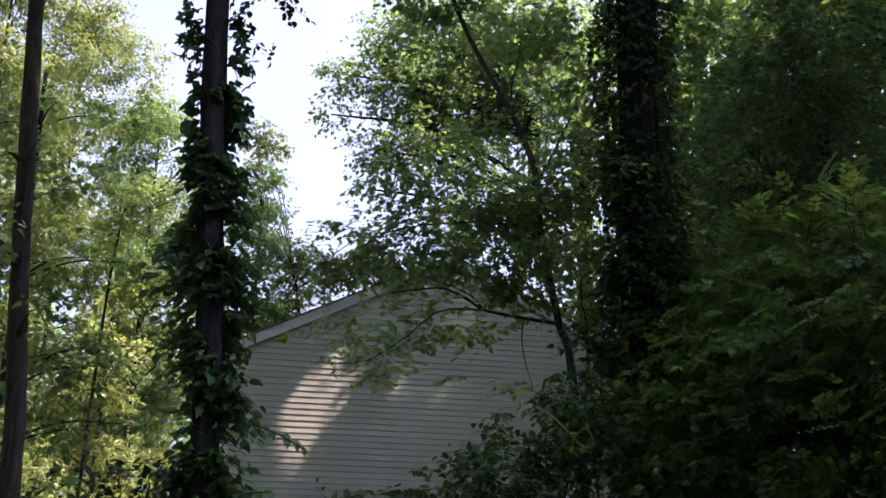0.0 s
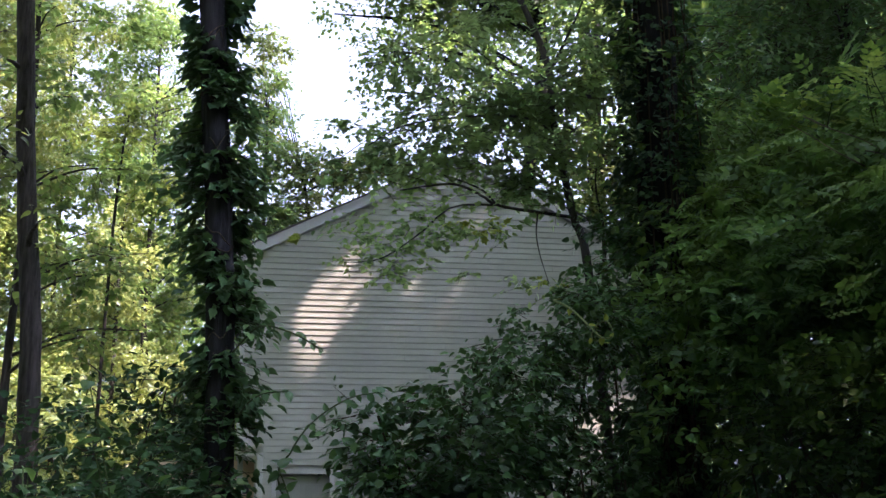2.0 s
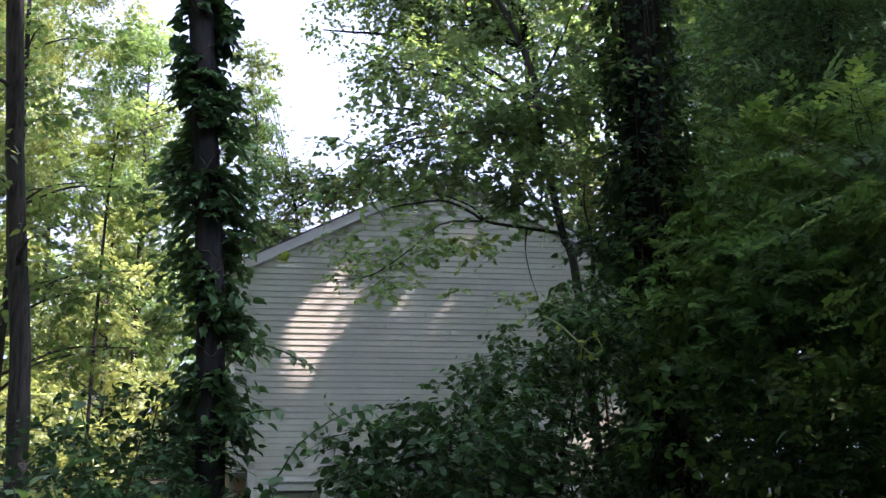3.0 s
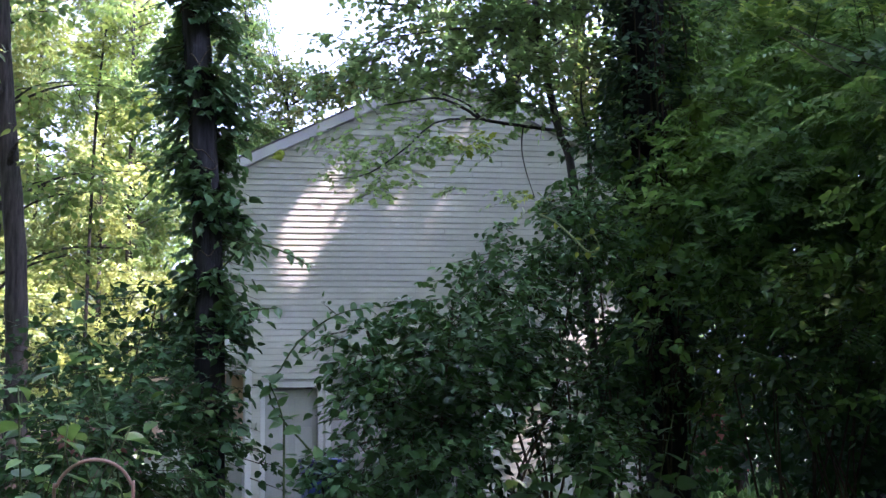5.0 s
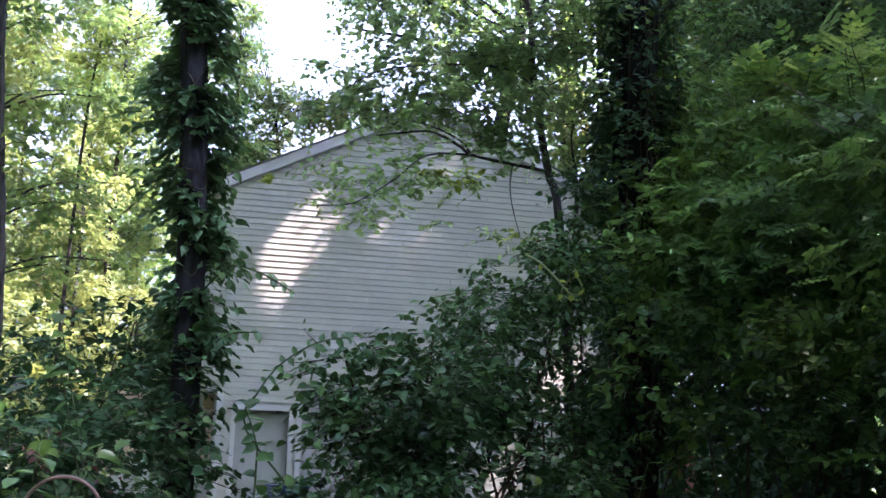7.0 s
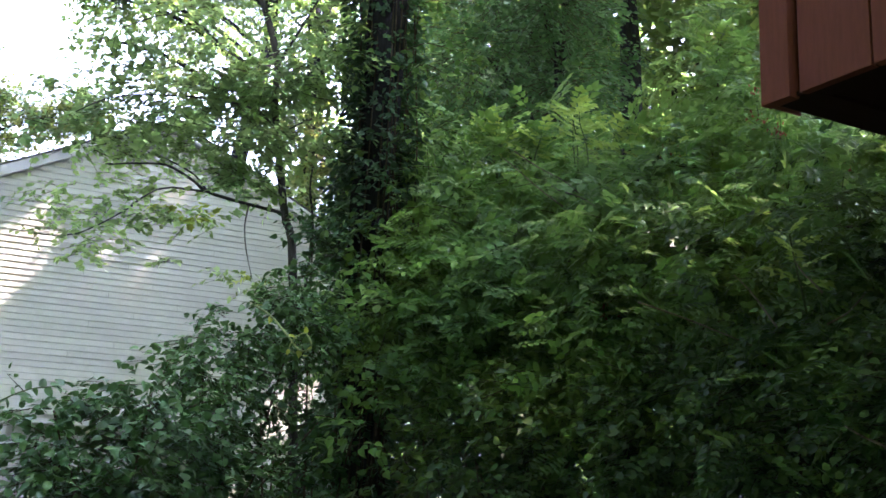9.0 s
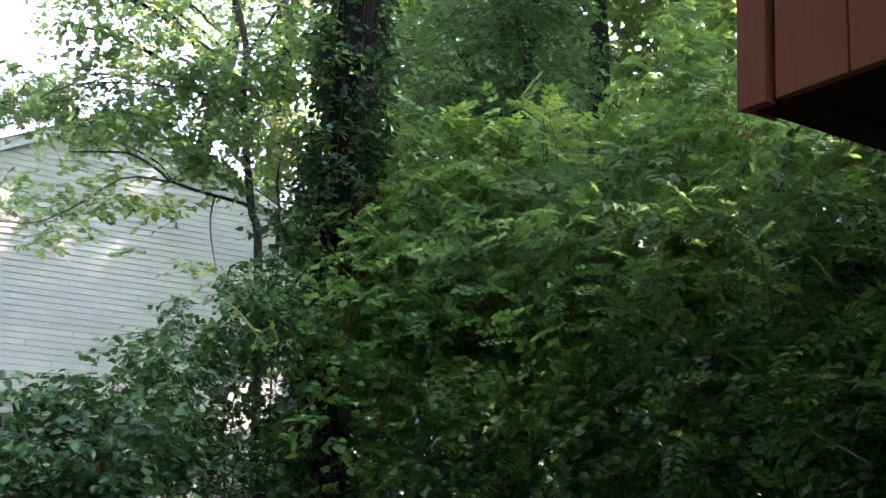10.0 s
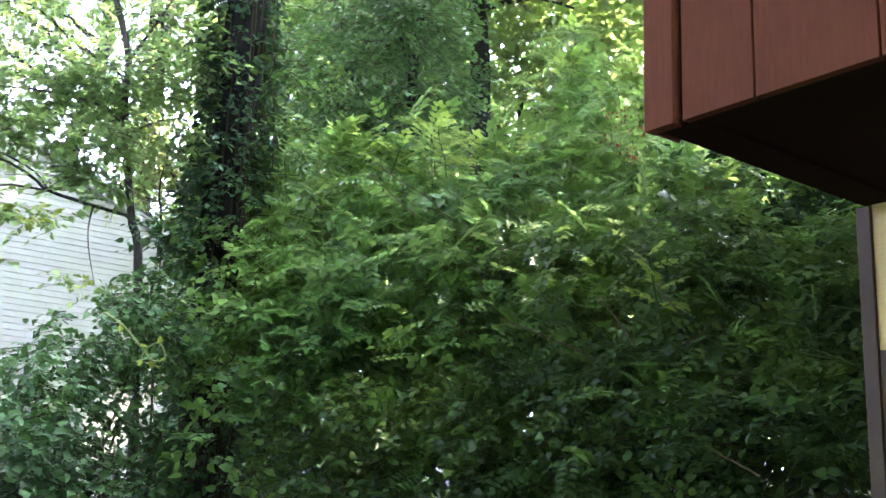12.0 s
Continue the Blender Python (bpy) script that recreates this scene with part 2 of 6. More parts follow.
def ovate_outline():
    """A pointed, heart-based leaf, folded a little along its midrib."""
    side = [(0.19, 0.03, 0.03), (0.34, 0.20, 0.05), (0.35, 0.42, 0.05), (0.24, 0.66, 0.02), (0.10, 0.86, -0.06)]
    v = [(0, 0.05, 0), (0, 0.42, -0.05), (0, 1.0, -0.18)] + [(-x, y, z) for x, y, z in side] + side
    f = []
    for k, flip in ((3, False), (8, True)):
        fan = [(0, 1, k), (k, 1, k + 1), (k + 1, 1, k + 2), (k + 2, 1, k + 3), (k + 3, 1, k + 4), (k + 4, 1, 2)]
        f += [(q[0], q[2], q[1]) if flip else q for q in fan]
    return np.array(v, dtype=float), np.array(f)


OVATE = ovate_outline()
# a plain pointed oval for crowns that stand far off or high up
OVAL = (np.array([(0, 0, 0), (-0.36, 0.3, 0.06), (-0.30, 0.66, 0.03), (0, 1, -0.12), (0.30, 0.66, 0.03), (0.36, 0.3, 0.06)]), np.array([(0, 3, 2), (0, 2, 1), (0, 4, 3), (0, 5, 4)]))


def lobed_outline():
    """A five-lobed maple leaf as a fan round its heart."""
    rim = [(0.0, 0.0), (-0.20, -0.02), (-0.46, 0.14), (-0.31, 0.28), (-0.48, 0.58), (-0.22, 0.60), (0.0, 1.0)]
    rim = rim + [(-x, y) for x, y in reversed(rim[1:-1])]
    v = [(0, 0.3, -0.04)] + [(x, y, 0.05 * abs(x) * 4 - 0.14 * y * y) for x, y in rim]
    n = len(rim)
    return np.array(v), np.array([(0, 1 + (k + 1) % n, 1 + k) for k in range(n)])


def frond_outline(pairs=4, droop=0.18, broad=0.085):
    """A pinnate leaf: paired pointed leaflets along a thin stalk, and one at the tip."""
    v, f = [], []

    def blade(x, y, dx, dy, length, width):
        k = len(v)
        z = -droop * y * y
        px, py = -dy, dx
        v.append((x, y, z))
        for along, across, lift in ((0.30, 0.95, 0.02), (0.62, 0.66, 0.015), (1.0, 0.0, -0.06), (0.62, -0.66, 0.015), (0.30, -0.95, 0.02)):
            v.append((x + dx * length * along + px * width * across, y + dy * length * along + py * width * across, z + lift))
        f.extend([(k, k + 2, k + 1), (k, k + 3, k + 2), (k, k + 4, k + 3), (k, k + 5, k + 4)])
    for i in range(pairs):
        y = 0.22 + 0.58 * i / (pairs - 1)
        ln = 0.40 - 0.10 * abs(i / (pairs - 1) - 0.4)
        for s in (-1, 1):
            blade(s * 0.012, y, s * 0.84, 0.54, ln, broad)
    blade(0, 0.84, 0, 1, 0.36, broad * 1.08)
    k = len(v)
    v.extend([(-0.012, 0, 0), (0.012, 0, 0), (0, 0.45, -droop * 0.2), (0, 0.86, -droop * 0.74)])
    f.extend([(k, k + 1, k + 2), (k, k + 2, k + 3)])
    return np.array(v, dtype=float), np.array(f)


MAPLE = lobed_outline()
FROND = frond_outline(3, 0.15, 0.125)
FROND_LONG = frond_outline(6, 0.26)


def creeper_outline():
    """Five oval leaflets that spread from one stalk."""
    v, f = [], []
    for turn, size in ((-105, 0.62), (-52, 0.85), (0, 1.0), (52, 0.85), (105, 0.62)):
        a = radians(turn)
        ca, sa = math.cos(a), math.sin(a)
        k = len(v)
        for x, y, z in OVAL[0]:
            x, y = x * 0.78 * size, (0.10 + 0.9 * y) * size
            v.append((ca * x + sa * y, -sa * x + ca * y, z * size - 0.1 * abs(turn) / 105 * y))
        f += [tuple(k + q for q in t) for t in OVAL[1]]
    return np.array(v), np.array(f)


CREEPER = creeper_outline()


def locust_outline(pairs=6):
    """A long pinnate leaf with blunt oval leaflets in even rows and one at the tip."""
    v, f = [], []

    def blade(x, y, dx, dy, length, width):
        k = len(v)
        z = -0.22 * y * y
        for along, across, lift in ((0, 0, 0), (0.3, 0.9, 0.012), (0.7, 0.9, 0.008), (1.0, 0.0, -0.03), (0.7, -0.9, 0.008), (0.3, -0.9, 0.012)):
            v.append((x + dx * length * along - dy * width * across, y + dy * length * along + dx * width * across, z + lift))
        f.extend([(k, k + 2, k + 1), (k, k + 3, k + 2), (k, k + 4, k + 3), (k, k + 5, k + 4)])
    for i in range(pairs):
        y = 0.16 + 0.68 * i / (pairs - 1)
        for side in (-1, 1):
            blade(side * 0.01, y + 0.02 * side, side * 0.94, 0.34, 0.19 - 0.02 * abs(i - 2), 0.052)
    blade(0, 0.86, 0, 1, 0.17, 0.055)
    k = len(v)
    v.extend([(-0.009, 0, 0), (0.009, 0, 0), (0.004, 0.45, -0.045), (0, 0.9, -0.178)])
    f.extend([(k, k + 1, k + 2), (k, k + 2, k + 3)])
    return np.array(v, dtype=float), np.array(f)


LOCUST = [leaf for leaf in (locust_outline(5), locust_outline(6), locust_outline(7))]


def mesh_of(name, verts, tris, smooth=False):
    me = bpy.data.meshes.new(name)
    me.vertices.add(len(verts))
    me.vertices.foreach_set("co", np.ascontiguousarray(verts, dtype=np.float32).ravel())
    me.loops.add(tris.size)
    me.loops.foreach_set("vertex_index", np.ascontiguousarray(tris, dtype=np.int32).ravel())
    me.polygons.add(len(tris))
    me.polygons.foreach_set("loop_start", np.arange(0, tris.size, 3, dtype=np.int32))
    me.update(calc_edges=True)
    return me


def leaf_mesh(name, outline, pos, tip, nor, size):
    v, f = outline
    y = unit(tip)
    z = unit(nor - (nor * y).sum(1, keepdims=True) * y)
    x = np.cross(y, z)
    curl = 1 + 0.5 * rng.normal(size=(len(pos), 1, 1))
    width = 0.85 + 0.3 * rng.random((len(pos), 1, 1))
    verts = pos[:, None, :] + size[:, None, None] * (v[None, :, :1] * x[:, None, :] * width + v[None, :, 1:2] * y[:, None, :] + v[None, :, 2:] * curl * z[:, None, :])
    tris = (f[None] + (np.arange(len(pos)) * len(v))[:, None, None]).reshape(-1, 3)
    return mesh_of(name, verts.reshape(-1, 3), tris)


def in_blobs(blobs, per_area, shell=2.4, gap=-0.12, squash=0.85):
    """Spray places scattered in round boughs, denser towards their skin, and the way outwards."""
    c, o = [], []
    for x, y, z, r in blobs:
        n = max(3, int(per_area * r * r * 12.6))
        d = unit(rng.normal(size=(n, 3)))
        rad = r * rng.random((n, 1)) ** (1 / shell)
        rad = rad * (1 + 0.22 * np.sin(5 * d[:, :1] + x * 7) * np.sin(4 * d[:, 1:2] + y * 5) + 0.12 * rng.normal(size=(n, 1)))
        q = np.array((x, y, z)) + d * rad * np.array((1, 1, squash))
        w = 5.2 / math.sqrt(max(r, 0.12))
        tuft = np.sin(w * q[:, 0] + 1.3 * y) * np.sin(w * q[:, 1] + 0.7 * x) + 0.8 * np.sin(1.7 * w * q[:, 2] + x) * np.sin(0.8 * w * (q[:, 0] + q[:, 1]))
        ok = tuft + 0.25 * rng.normal(size=n) > gap
        c.append(q[ok])
        o.append(d[ok])
    return np.vstack(c), np.vstack(o)


def sprays(c, out, leaves, length, size, droop=0.3, flat=0.4, lie=0.4, face=0.35):
    """Leaves set alternately along short twigs: places, tips, normals, sizes, and the twigs' ends."""
    n = len(c)
    ang = rng.random(n) * 2 * math.pi
    d = unit(out * np.array((1, 1, flat)) + 0.55 * np.stack((np.cos(ang), np.sin(ang), 0.3 * rng.normal(size=n)), 1))
    s = unit(np.cross(d, np.array((0, 0, 1.0)) + 0.25 * rng.normal(size=(n, 3))))
    L = length * (0.6 + 0.8 * rng.random((n, 1)))
    pos, tip, nor, siz = [], [], [], []
    for k in range(leaves):
        u = (k + 0.6) / leaves
        sgn = 1 if k % 2 else -1
        last = k == leaves - 1
        pos.append(c + d * L * u - np.array((0, 0, 1.0)) * L * droop * u * u + 0.08 * L * rng.normal(size=(n, 3)))
        tip.append(d * (1.2 if last else 0.55) + (0 if last else sgn) * s * 0.9 + 0.35 * rng.normal(size=(n, 3)) - np.array((0, 0, 0.35 * droop / 0.3)))
        nor.append(np.array((0, 0, 1.0)) + lie * rng.normal(size=(n, 3)) + face * out)
        siz.append(size * (0.55 + 0.75 * rng.random(n)))
    end = c + d * L * 0.9 - np.array((0, 0, 1.0)) * L * droop * 0.8
    return np.vstack(pos), np.vstack(tip), np.vstack(nor), np.concatenate(siz), end


def twig_mesh(name, a, b, r):
    """Thin three-sided twigs from a to b."""
    d = unit(b - a)
    s = unit(np.cross(d, rng.normal(size=d.shape)))
    w = np.cross(d, s)
    ring = [s, -0.5 * s + 0.87 * w, -0.5 * s - 0.87 * w]
    v = np.stack([a + q * r for q in ring] + [b + q * r * 0.4 for q in ring], 1)
    f = np.array([(0, 1, 4), (0, 4, 3), (1, 2, 5), (1, 5, 4), (2, 0, 3), (2, 3, 5)])
    tris = (f[None] + (np.arange(len(a)) * 6)[:, None, None]).reshape(-1, 3)
    return mesh_of(name, v.reshape(-1, 3), tris)


def foliage(parent, base, blobs, mat, outline, per_area, leaves, length, size, name="crown", droop=0.3, flat=0.4, lie=0.4, twigs=0.004, shell=2.4, keep=None, gap=-0.12, face=0.35, squash=0.85):
    c, o = in_blobs(blobs, per_area, shell, gap, squash)
    if keep is not None:
        ok = keep(c)
        c, o = c[ok], o[ok]
    pos, tip, nor, siz, end = sprays(c, o, leaves, length, size, droop, flat, lie, face)
    if keep is not None:
        ok = keep(pos + 0.5 * siz[:, None] * unit(tip))
        pos, tip, nor, siz = pos[ok], tip[ok], nor[ok], siz[ok]
    b = np.array(base)
    part(name, leaf_mesh(name, outline, pos - b, tip, nor, siz), mat, parent, kind="stuff")
    if twigs:
        part("brushwood", twig_mesh("brushwood", c - b, end - b, twigs), TWIG, parent, kind="stuff")


def limb_to(parent, base, start, goal, r0, r1, mat, sag=0.15, n=9):
    """A limb that rises from the trunk and bends over to a bough."""
    a, g = Vector(start), Vector(goal)
    mid = a.lerp(g, 0.5) + Vector((0.12 * noise.noise(a * 3 + g), 0.12 * noise.noise(g * 2), sag * (g - a).length))
    part("limb", tube(bmesh.new(), [q - Vector(base) for q in (a, mid, g)], r0, r1, n, 6, 0.15), mat, parent)


def tree(name, label, trunk, r0, r1, blobs, leaf, outline, per_area, leaves, length, size, bark=BARK, group="", limbs=True, flare=0.08, keep=None, shell=2.4, droop=0.3, lie=0.4, twigs=0.004, gap=-0.35, squash=0.85):
    base = trunk[0]
    ob = thing(name, base, label, "tree", group)
    part("trunk", tube(bmesh.new(), [Vector(p) - Vector(base) for p in trunk], r0, r1, 26, 14, 0.16, flare), bark, ob)
    line = spline(trunk, 40)
    if limbs:
        for x, y, z, r in blobs:
            g = Vector((x, y, z))
            reach = [p for p in line if p.z < z - 0.25 * (Vector((p.x - x, p.y - y, 0)).length)] or line[:1]
            a = reach[-1]
            k = line.index(a) / 39
            rr = (r0 + (r1 - r0) * k) * 0.45
            if keep is not None and not keep(np.array([tuple(a.lerp(g, u)) for u in np.linspace(0.1, 1, 12)])).all():
                continue
            limb_to(ob, base, a, g, rr, rr * 0.25, bark, 0.1)
    foliage(ob, base, blobs, leaf, outline, per_area, leaves, length, size, keep=keep, shell=shell, droop=droop, lie=lie, twigs=twigs, gap=gap, squash=squash)
    return ob


# ------------------------------------------------------------------ ground
def ground():
    bm = bmesh.new()
    n, steps = 64, []
    for i in range(n + 1):
        u = 2 * i / n - 1
        steps.append(math.copysign(abs(u) ** 2.6, u) * 600)
    grid = []
    for y in steps:
        row = []
        for x in steps:
            r = math.hypot(x, y)
            z = 0.10 * noise.noise(Vector((x * 0.35, y * 0.35, 0))) * min(1, r / 3) + 0.5 * noise.noise(Vector((x * 0.02, y * 0.02, 5))) * min(1, r / 60) - 0.06
            row.append(bm.verts.new((x, y + 8, z)))
        grid.append(row)
    for a, b in zip(grid, grid[1:]):
        for k in range(n):
            bm.faces.new((a[k], a[k + 1], b[k + 1], b[k])).smooth = True
    me = bpy.data.meshes.new("ground")
    bm.to_mesh(me)
    bm.free()
    me.materials.append(GROUND)
    tagged(new("ground", me), "shaded woodland ground of leaf litter and thin grass", "ground", kind="structure")


ground()

# ------------------------------------------------------------------ neighbour's house
# local axes: x along the gable wall, y into the house, z up
HX, HY, HTURN = -3.58, 16.94, 11.5
W, EAVE, PEAK, COURSE = 7.3, 5.52, 7.31, 0.0983
SLOPE = (PEAK - EAVE) / (W / 2)


def neighbour_house():
    h = thing("house", (HX, HY, 0), "two-storey gable house with pale grey vinyl siding among trees", "house", turn=HTURN)
    # solid walls behind the siding, with the door and garage openings left free
    bm = bmesh.new()
    box(bm, 0.32, 0.62, 0.02, 0.2, 0, 2.4)
    box(bm, 1.46, 1.64, 0.02, 0.2, 0, 2.4)
    box(bm, 0.62, 1.46, 0.02, 0.2, 2.1, 2.4)
    box(bm, 4.06, W, 0.02, 0.2, 0, 2.4)
    box(bm, 0, W, 0.02, 0.2, 2.4, EAVE)
    g = [bm.verts.new(q) for q in ((0, 0.02, EAVE), (W, 0.02, EAVE), (W / 2, 0.02, PEAK), (0, 0.2, EAVE), (W, 0.2, EAVE), (W / 2, 0.2, PEAK))]
    for f in ((0, 1, 2), (3, 5, 4), (0, 2, 5, 3), (1, 4, 5, 2), (0, 3, 4, 1)):
        bm.faces.new([g[k] for k in f])
    wall = part("wall", bm, SIDING, h)
    part("side_wall", boxed(0, 0.18, 0.2, 10.0, 2.4, EAVE), SIDING, h)
    part("side_wall", boxed(0.32, 0.5, 0.2, 10.0, 0, 2.4), SIDING, h)
    part("side_wall", boxed(W - 0.18, W, 0.2, 10.0, 0, EAVE), SIDING, h)
    part("back_wall", boxed(0, W, 10.0, 10.18, 0, EAVE), SIDING, h)
    part("porch_ceiling", boxed(0.0, 0.318, 0.02, 10.0, 2.36, 2.398), WHITE, h)
    # roof planes with a shallow overhang, rake boards, soffit boards
    for sgn, nm in ((-1, "west"), (1, "east")):
        bm = bmesh.new()
        x0, x1 = W / 2, W / 2 + sgn * (W / 2 + 0.18)
        z0, z1 = PEAK + 0.16, PEAK + 0.16 - SLOPE * (W / 2 + 0.18)
        q = [bm.verts.new(p) for p in ((x0, -0.075, z0), (x1, -0.075, z1), (x1, 10.3, z1), (x0, 10.3, z0),
                                      (x0, -0.075, z0 + 0.03), (x1, -0.075, z1 + 0.03), (x1, 10.3, z1 + 0.03), (x0, 10.3, z0 + 0.03))]
        for f in ((0, 1, 2, 3), (4, 7, 6, 5), (0, 4, 5, 1), (1, 5, 6, 2), (2, 6, 7, 3), (3, 7, 4, 0)):
            bm.faces.new([q[k] for k in f])
        bmesh.ops.recalc_face_normals(bm, faces=bm.faces)
        part("roof", bm, SHINGLE, h)
        for name, ya, yb, drop, top in (("rake_board", -0.065, -0.04, 0.17, -0.004), ("soffit", -0.039, 0.018, 0.05, -0.13)):
            bm = bmesh.new()
            q = [bm.verts.new(p) for p in ((x0, ya, z0 + top), (x1, ya, z1 + top), (x1, ya, z1 + top - drop), (x0, ya, z0 + top - drop),
                                          (x0, yb, z0 + top), (x1, yb, z1 + top), (x1, yb, z1 + top - drop), (x0, yb, z0 + top - drop))]
            for f in ((0, 1, 2, 3), (4, 7, 6, 5), (0, 4, 5, 1), (1, 5, 6, 2), (2, 6, 7, 3), (3, 7, 4, 0)):
                bm.faces.new([q[k] for k in f])
            bmesh.ops.recalc_face_normals(bm, faces=bm.faces)
            part(name, bm, RAKE, h)
    # corner posts and trims
    part("corner_post", boxed(0.315, 0.415, -0.042, 0.019, 0.0, 2.4, 0.004), WHITE, h, "white corner post beside the door")
    part("corner_post", boxed(W - 0.09, W + 0.012, -0.042, 0.019, 0.0, EAVE, 0.004), WHITE, h)
    part("corner_post", boxed(-0.012, 0.07, -0.042, 0.019, 2.4, EAVE, 0.004), WHITE, h)
    # entry door with frame, panels and knob
    door = part("door", boxed(0.63, 1.45, 0.06, 0.10, 0.05, 2.06, 0.004), DOORPAINT, h, "dull white panelled entry door, closed")
    for x0, x1 in ((0.72, 0.99), (1.09, 1.36)):
        for z0, z1 in ((0.2, 0.75), (0.88, 1.45), (1.57, 1.92)):
            part("door_panel", boxed(x0, x1, 0.052, 0.062, z0, z1, 0.004), DOORPAINT, door)
    bm = bmesh.new()
    bmesh.ops.create_uvsphere(bm, u_segments=12, v_segments=8, radius=0.034, matrix=Matrix.Translation((0.68, 0.0, 1.13)))
    box(bm, 0.668, 0.692, 0.0, 0.062, 1.118, 1.142)
    part("door_knob", bm, BLACK, door, "dark door knob")
    for x0, x1, z0, z1 in ((0.555, 0.625, 0, 2.16), (1.455, 1.525, 0, 2.16), (0.626, 1.454, 2.075, 2.16)):
        part("door_trim", boxed(x0, x1, -0.042, 0.05, z0, z1, 0.004), WHITE, h)
    # garage door: four rows of panels in a white surround
    gd = part("garage_door", boxed(1.66, 4.05, 0.10, 0.14, 0.02, 2.36), CREAM, h, "cream panelled garage door, closed")
    for r in range(4):
        for k in range(4):
            part("door_panel", boxed(1.70 + k * 0.59, 2.24 + k * 0.59, 0.088, 0.101, 0.06 + r * 0.585, 0.58 + r * 0.585, 0.006), CREAM, gd)
    for x0, x1, z0, z1 in ((1.575, 1.655, 0, 2.44), (4.06, 4.14, 0, 2.44), (1.656, 4.059, 2.37, 2.44)):
        part("garage_trim", boxed(x0, x1, -0.040, 0.08, z0, z1, 0.004), WHITE, h)
    # sheltered side entry beyond the corner post
    part("porch_panel", boxed(-1.3, 0.30, 1.4, 1.46, 1.25, 2.36), TAN, h, "tan boarded panel in the side porch")
    part("porch_panel", boxed(-1.3, 0.30, 1.38, 1.44, 0.0, 1.245), WHITE, h, "white lower panel in the side porch")
    part("porch_post", boxed(0.02, 0.11, 0.6, 0.69, 0.0, 2.36, 0.006), WHITE, h)
    bm = bmesh.new()
    bmesh.ops.create_cone(bm, cap_ends=True, segments=8, radius1=0.06, radius2=0.035, depth=0.22, matrix=Matrix.Translation((0.17, 1.28, 1.92)))
    box(bm, 0.15, 0.19, 1.28, 1.41, 2.02, 2.06)
    part("porch_lantern", bm, BLACK, h, "black wall lantern")
    # lapped siding, course by course, cut at the openings and under the rakes
    count = int((PEAK - 0.05) / COURSE)
    for i in range(count):
        z = 0.04 + i * COURSE
        zt = z + COURSE
        if zt > EAVE:
            inset = (zt - EAVE) / SLOPE + 0.01
            spans = [(inset, W - inset)]
        elif z >= 2.42:
            spans = [(0.072, W - 0.092)]
        elif z > 2.13:
            spans = [(0.417, 1.573), (4.142, W - 0.092)]
        else:
            spans = [(0.417, 0.553), (1.527, 1.573), (4.142, W - 0.092)]
        for x0, x1 in spans:
            if x1 - x0 < 0.04:
                continue
            cuts = [x0, x1]
            if x1 - x0 > 3.7:
                cuts.insert(1, x0 + (0.32 + 0.4 * ((i * 0.618) % 1)) * (x1 - x0))
            for a, b in zip(cuts, cuts[1:]):
                bm = bmesh.new()
                # a lip that stands off a shadow gap, then a face that leans back to the next course
                rim = ((0.019, z), (-0.004, z), (-0.004, z + 0.007), (-0.018, z + 0.006), (-0.0195, z + 0.010), (-0.006, zt + 0.001), (0.019, zt + 0.001))
                q = [bm.verts.new((s, y, h)) for s in (a + 0.001, b - 0.001) for y, h in rim]
                m = len(rim)
                for k in range(m - 1):
                    bm.faces.new((q[k], q[k + 1], q[m + k + 1], q[m + k]))
                bm.faces.new(q[m - 1::-1])
                bm.faces.new(q[m:])
                bmesh.ops.recalc_face_normals(bm, faces=bm.faces)
                part("siding_course", bm, SIDING, wall)


neighbour_house()
H = pose(HX, HY, 0, 0, 0, HTURN)


def recycling_bin():
    p = H @ Vector((1.42, -0.75, 0))
    b = thing("recycling_bin", tuple(p), "blue plastic recycling bin beside the entry door", "bin", turn=HTURN + 8)
    bm = boxed(-0.25, 0.25, -0.28, 0.28, 0.05, 0.92, 0.02)
    for v in bm.verts:
        k = 0.82 + 0.18 * v.co.z / 0.92
        v.co.x, v.co.y = v.co.x * k, v.co.y * k
    part("body", bm, BLUE, b)
    part("lid", boxed(-0.27, 0.27, -0.31, 0.29, 0.921, 0.97, 0.015), BLUE, b)
    for s in (-0.21, 0.21):
        bm = bmesh.new()
        bmesh.ops.create_cone(bm, cap_ends=True, segments=16, radius1=0.09, radius2=0.09, depth=0.05, matrix=Matrix.Translation((s, 0.24, 0.09)) @ Matrix.Rotation(math.pi / 2, 4, "Y"))
        part("wheel", bm, BLACK, b)


recycling_bin()

# ------------------------------------------------------------------ the house beside the camera
# local x runs along the boarded face towards the viewer, y goes in under the overhang
OX, OY, OTURN = 1.755, 2.998, -76.7


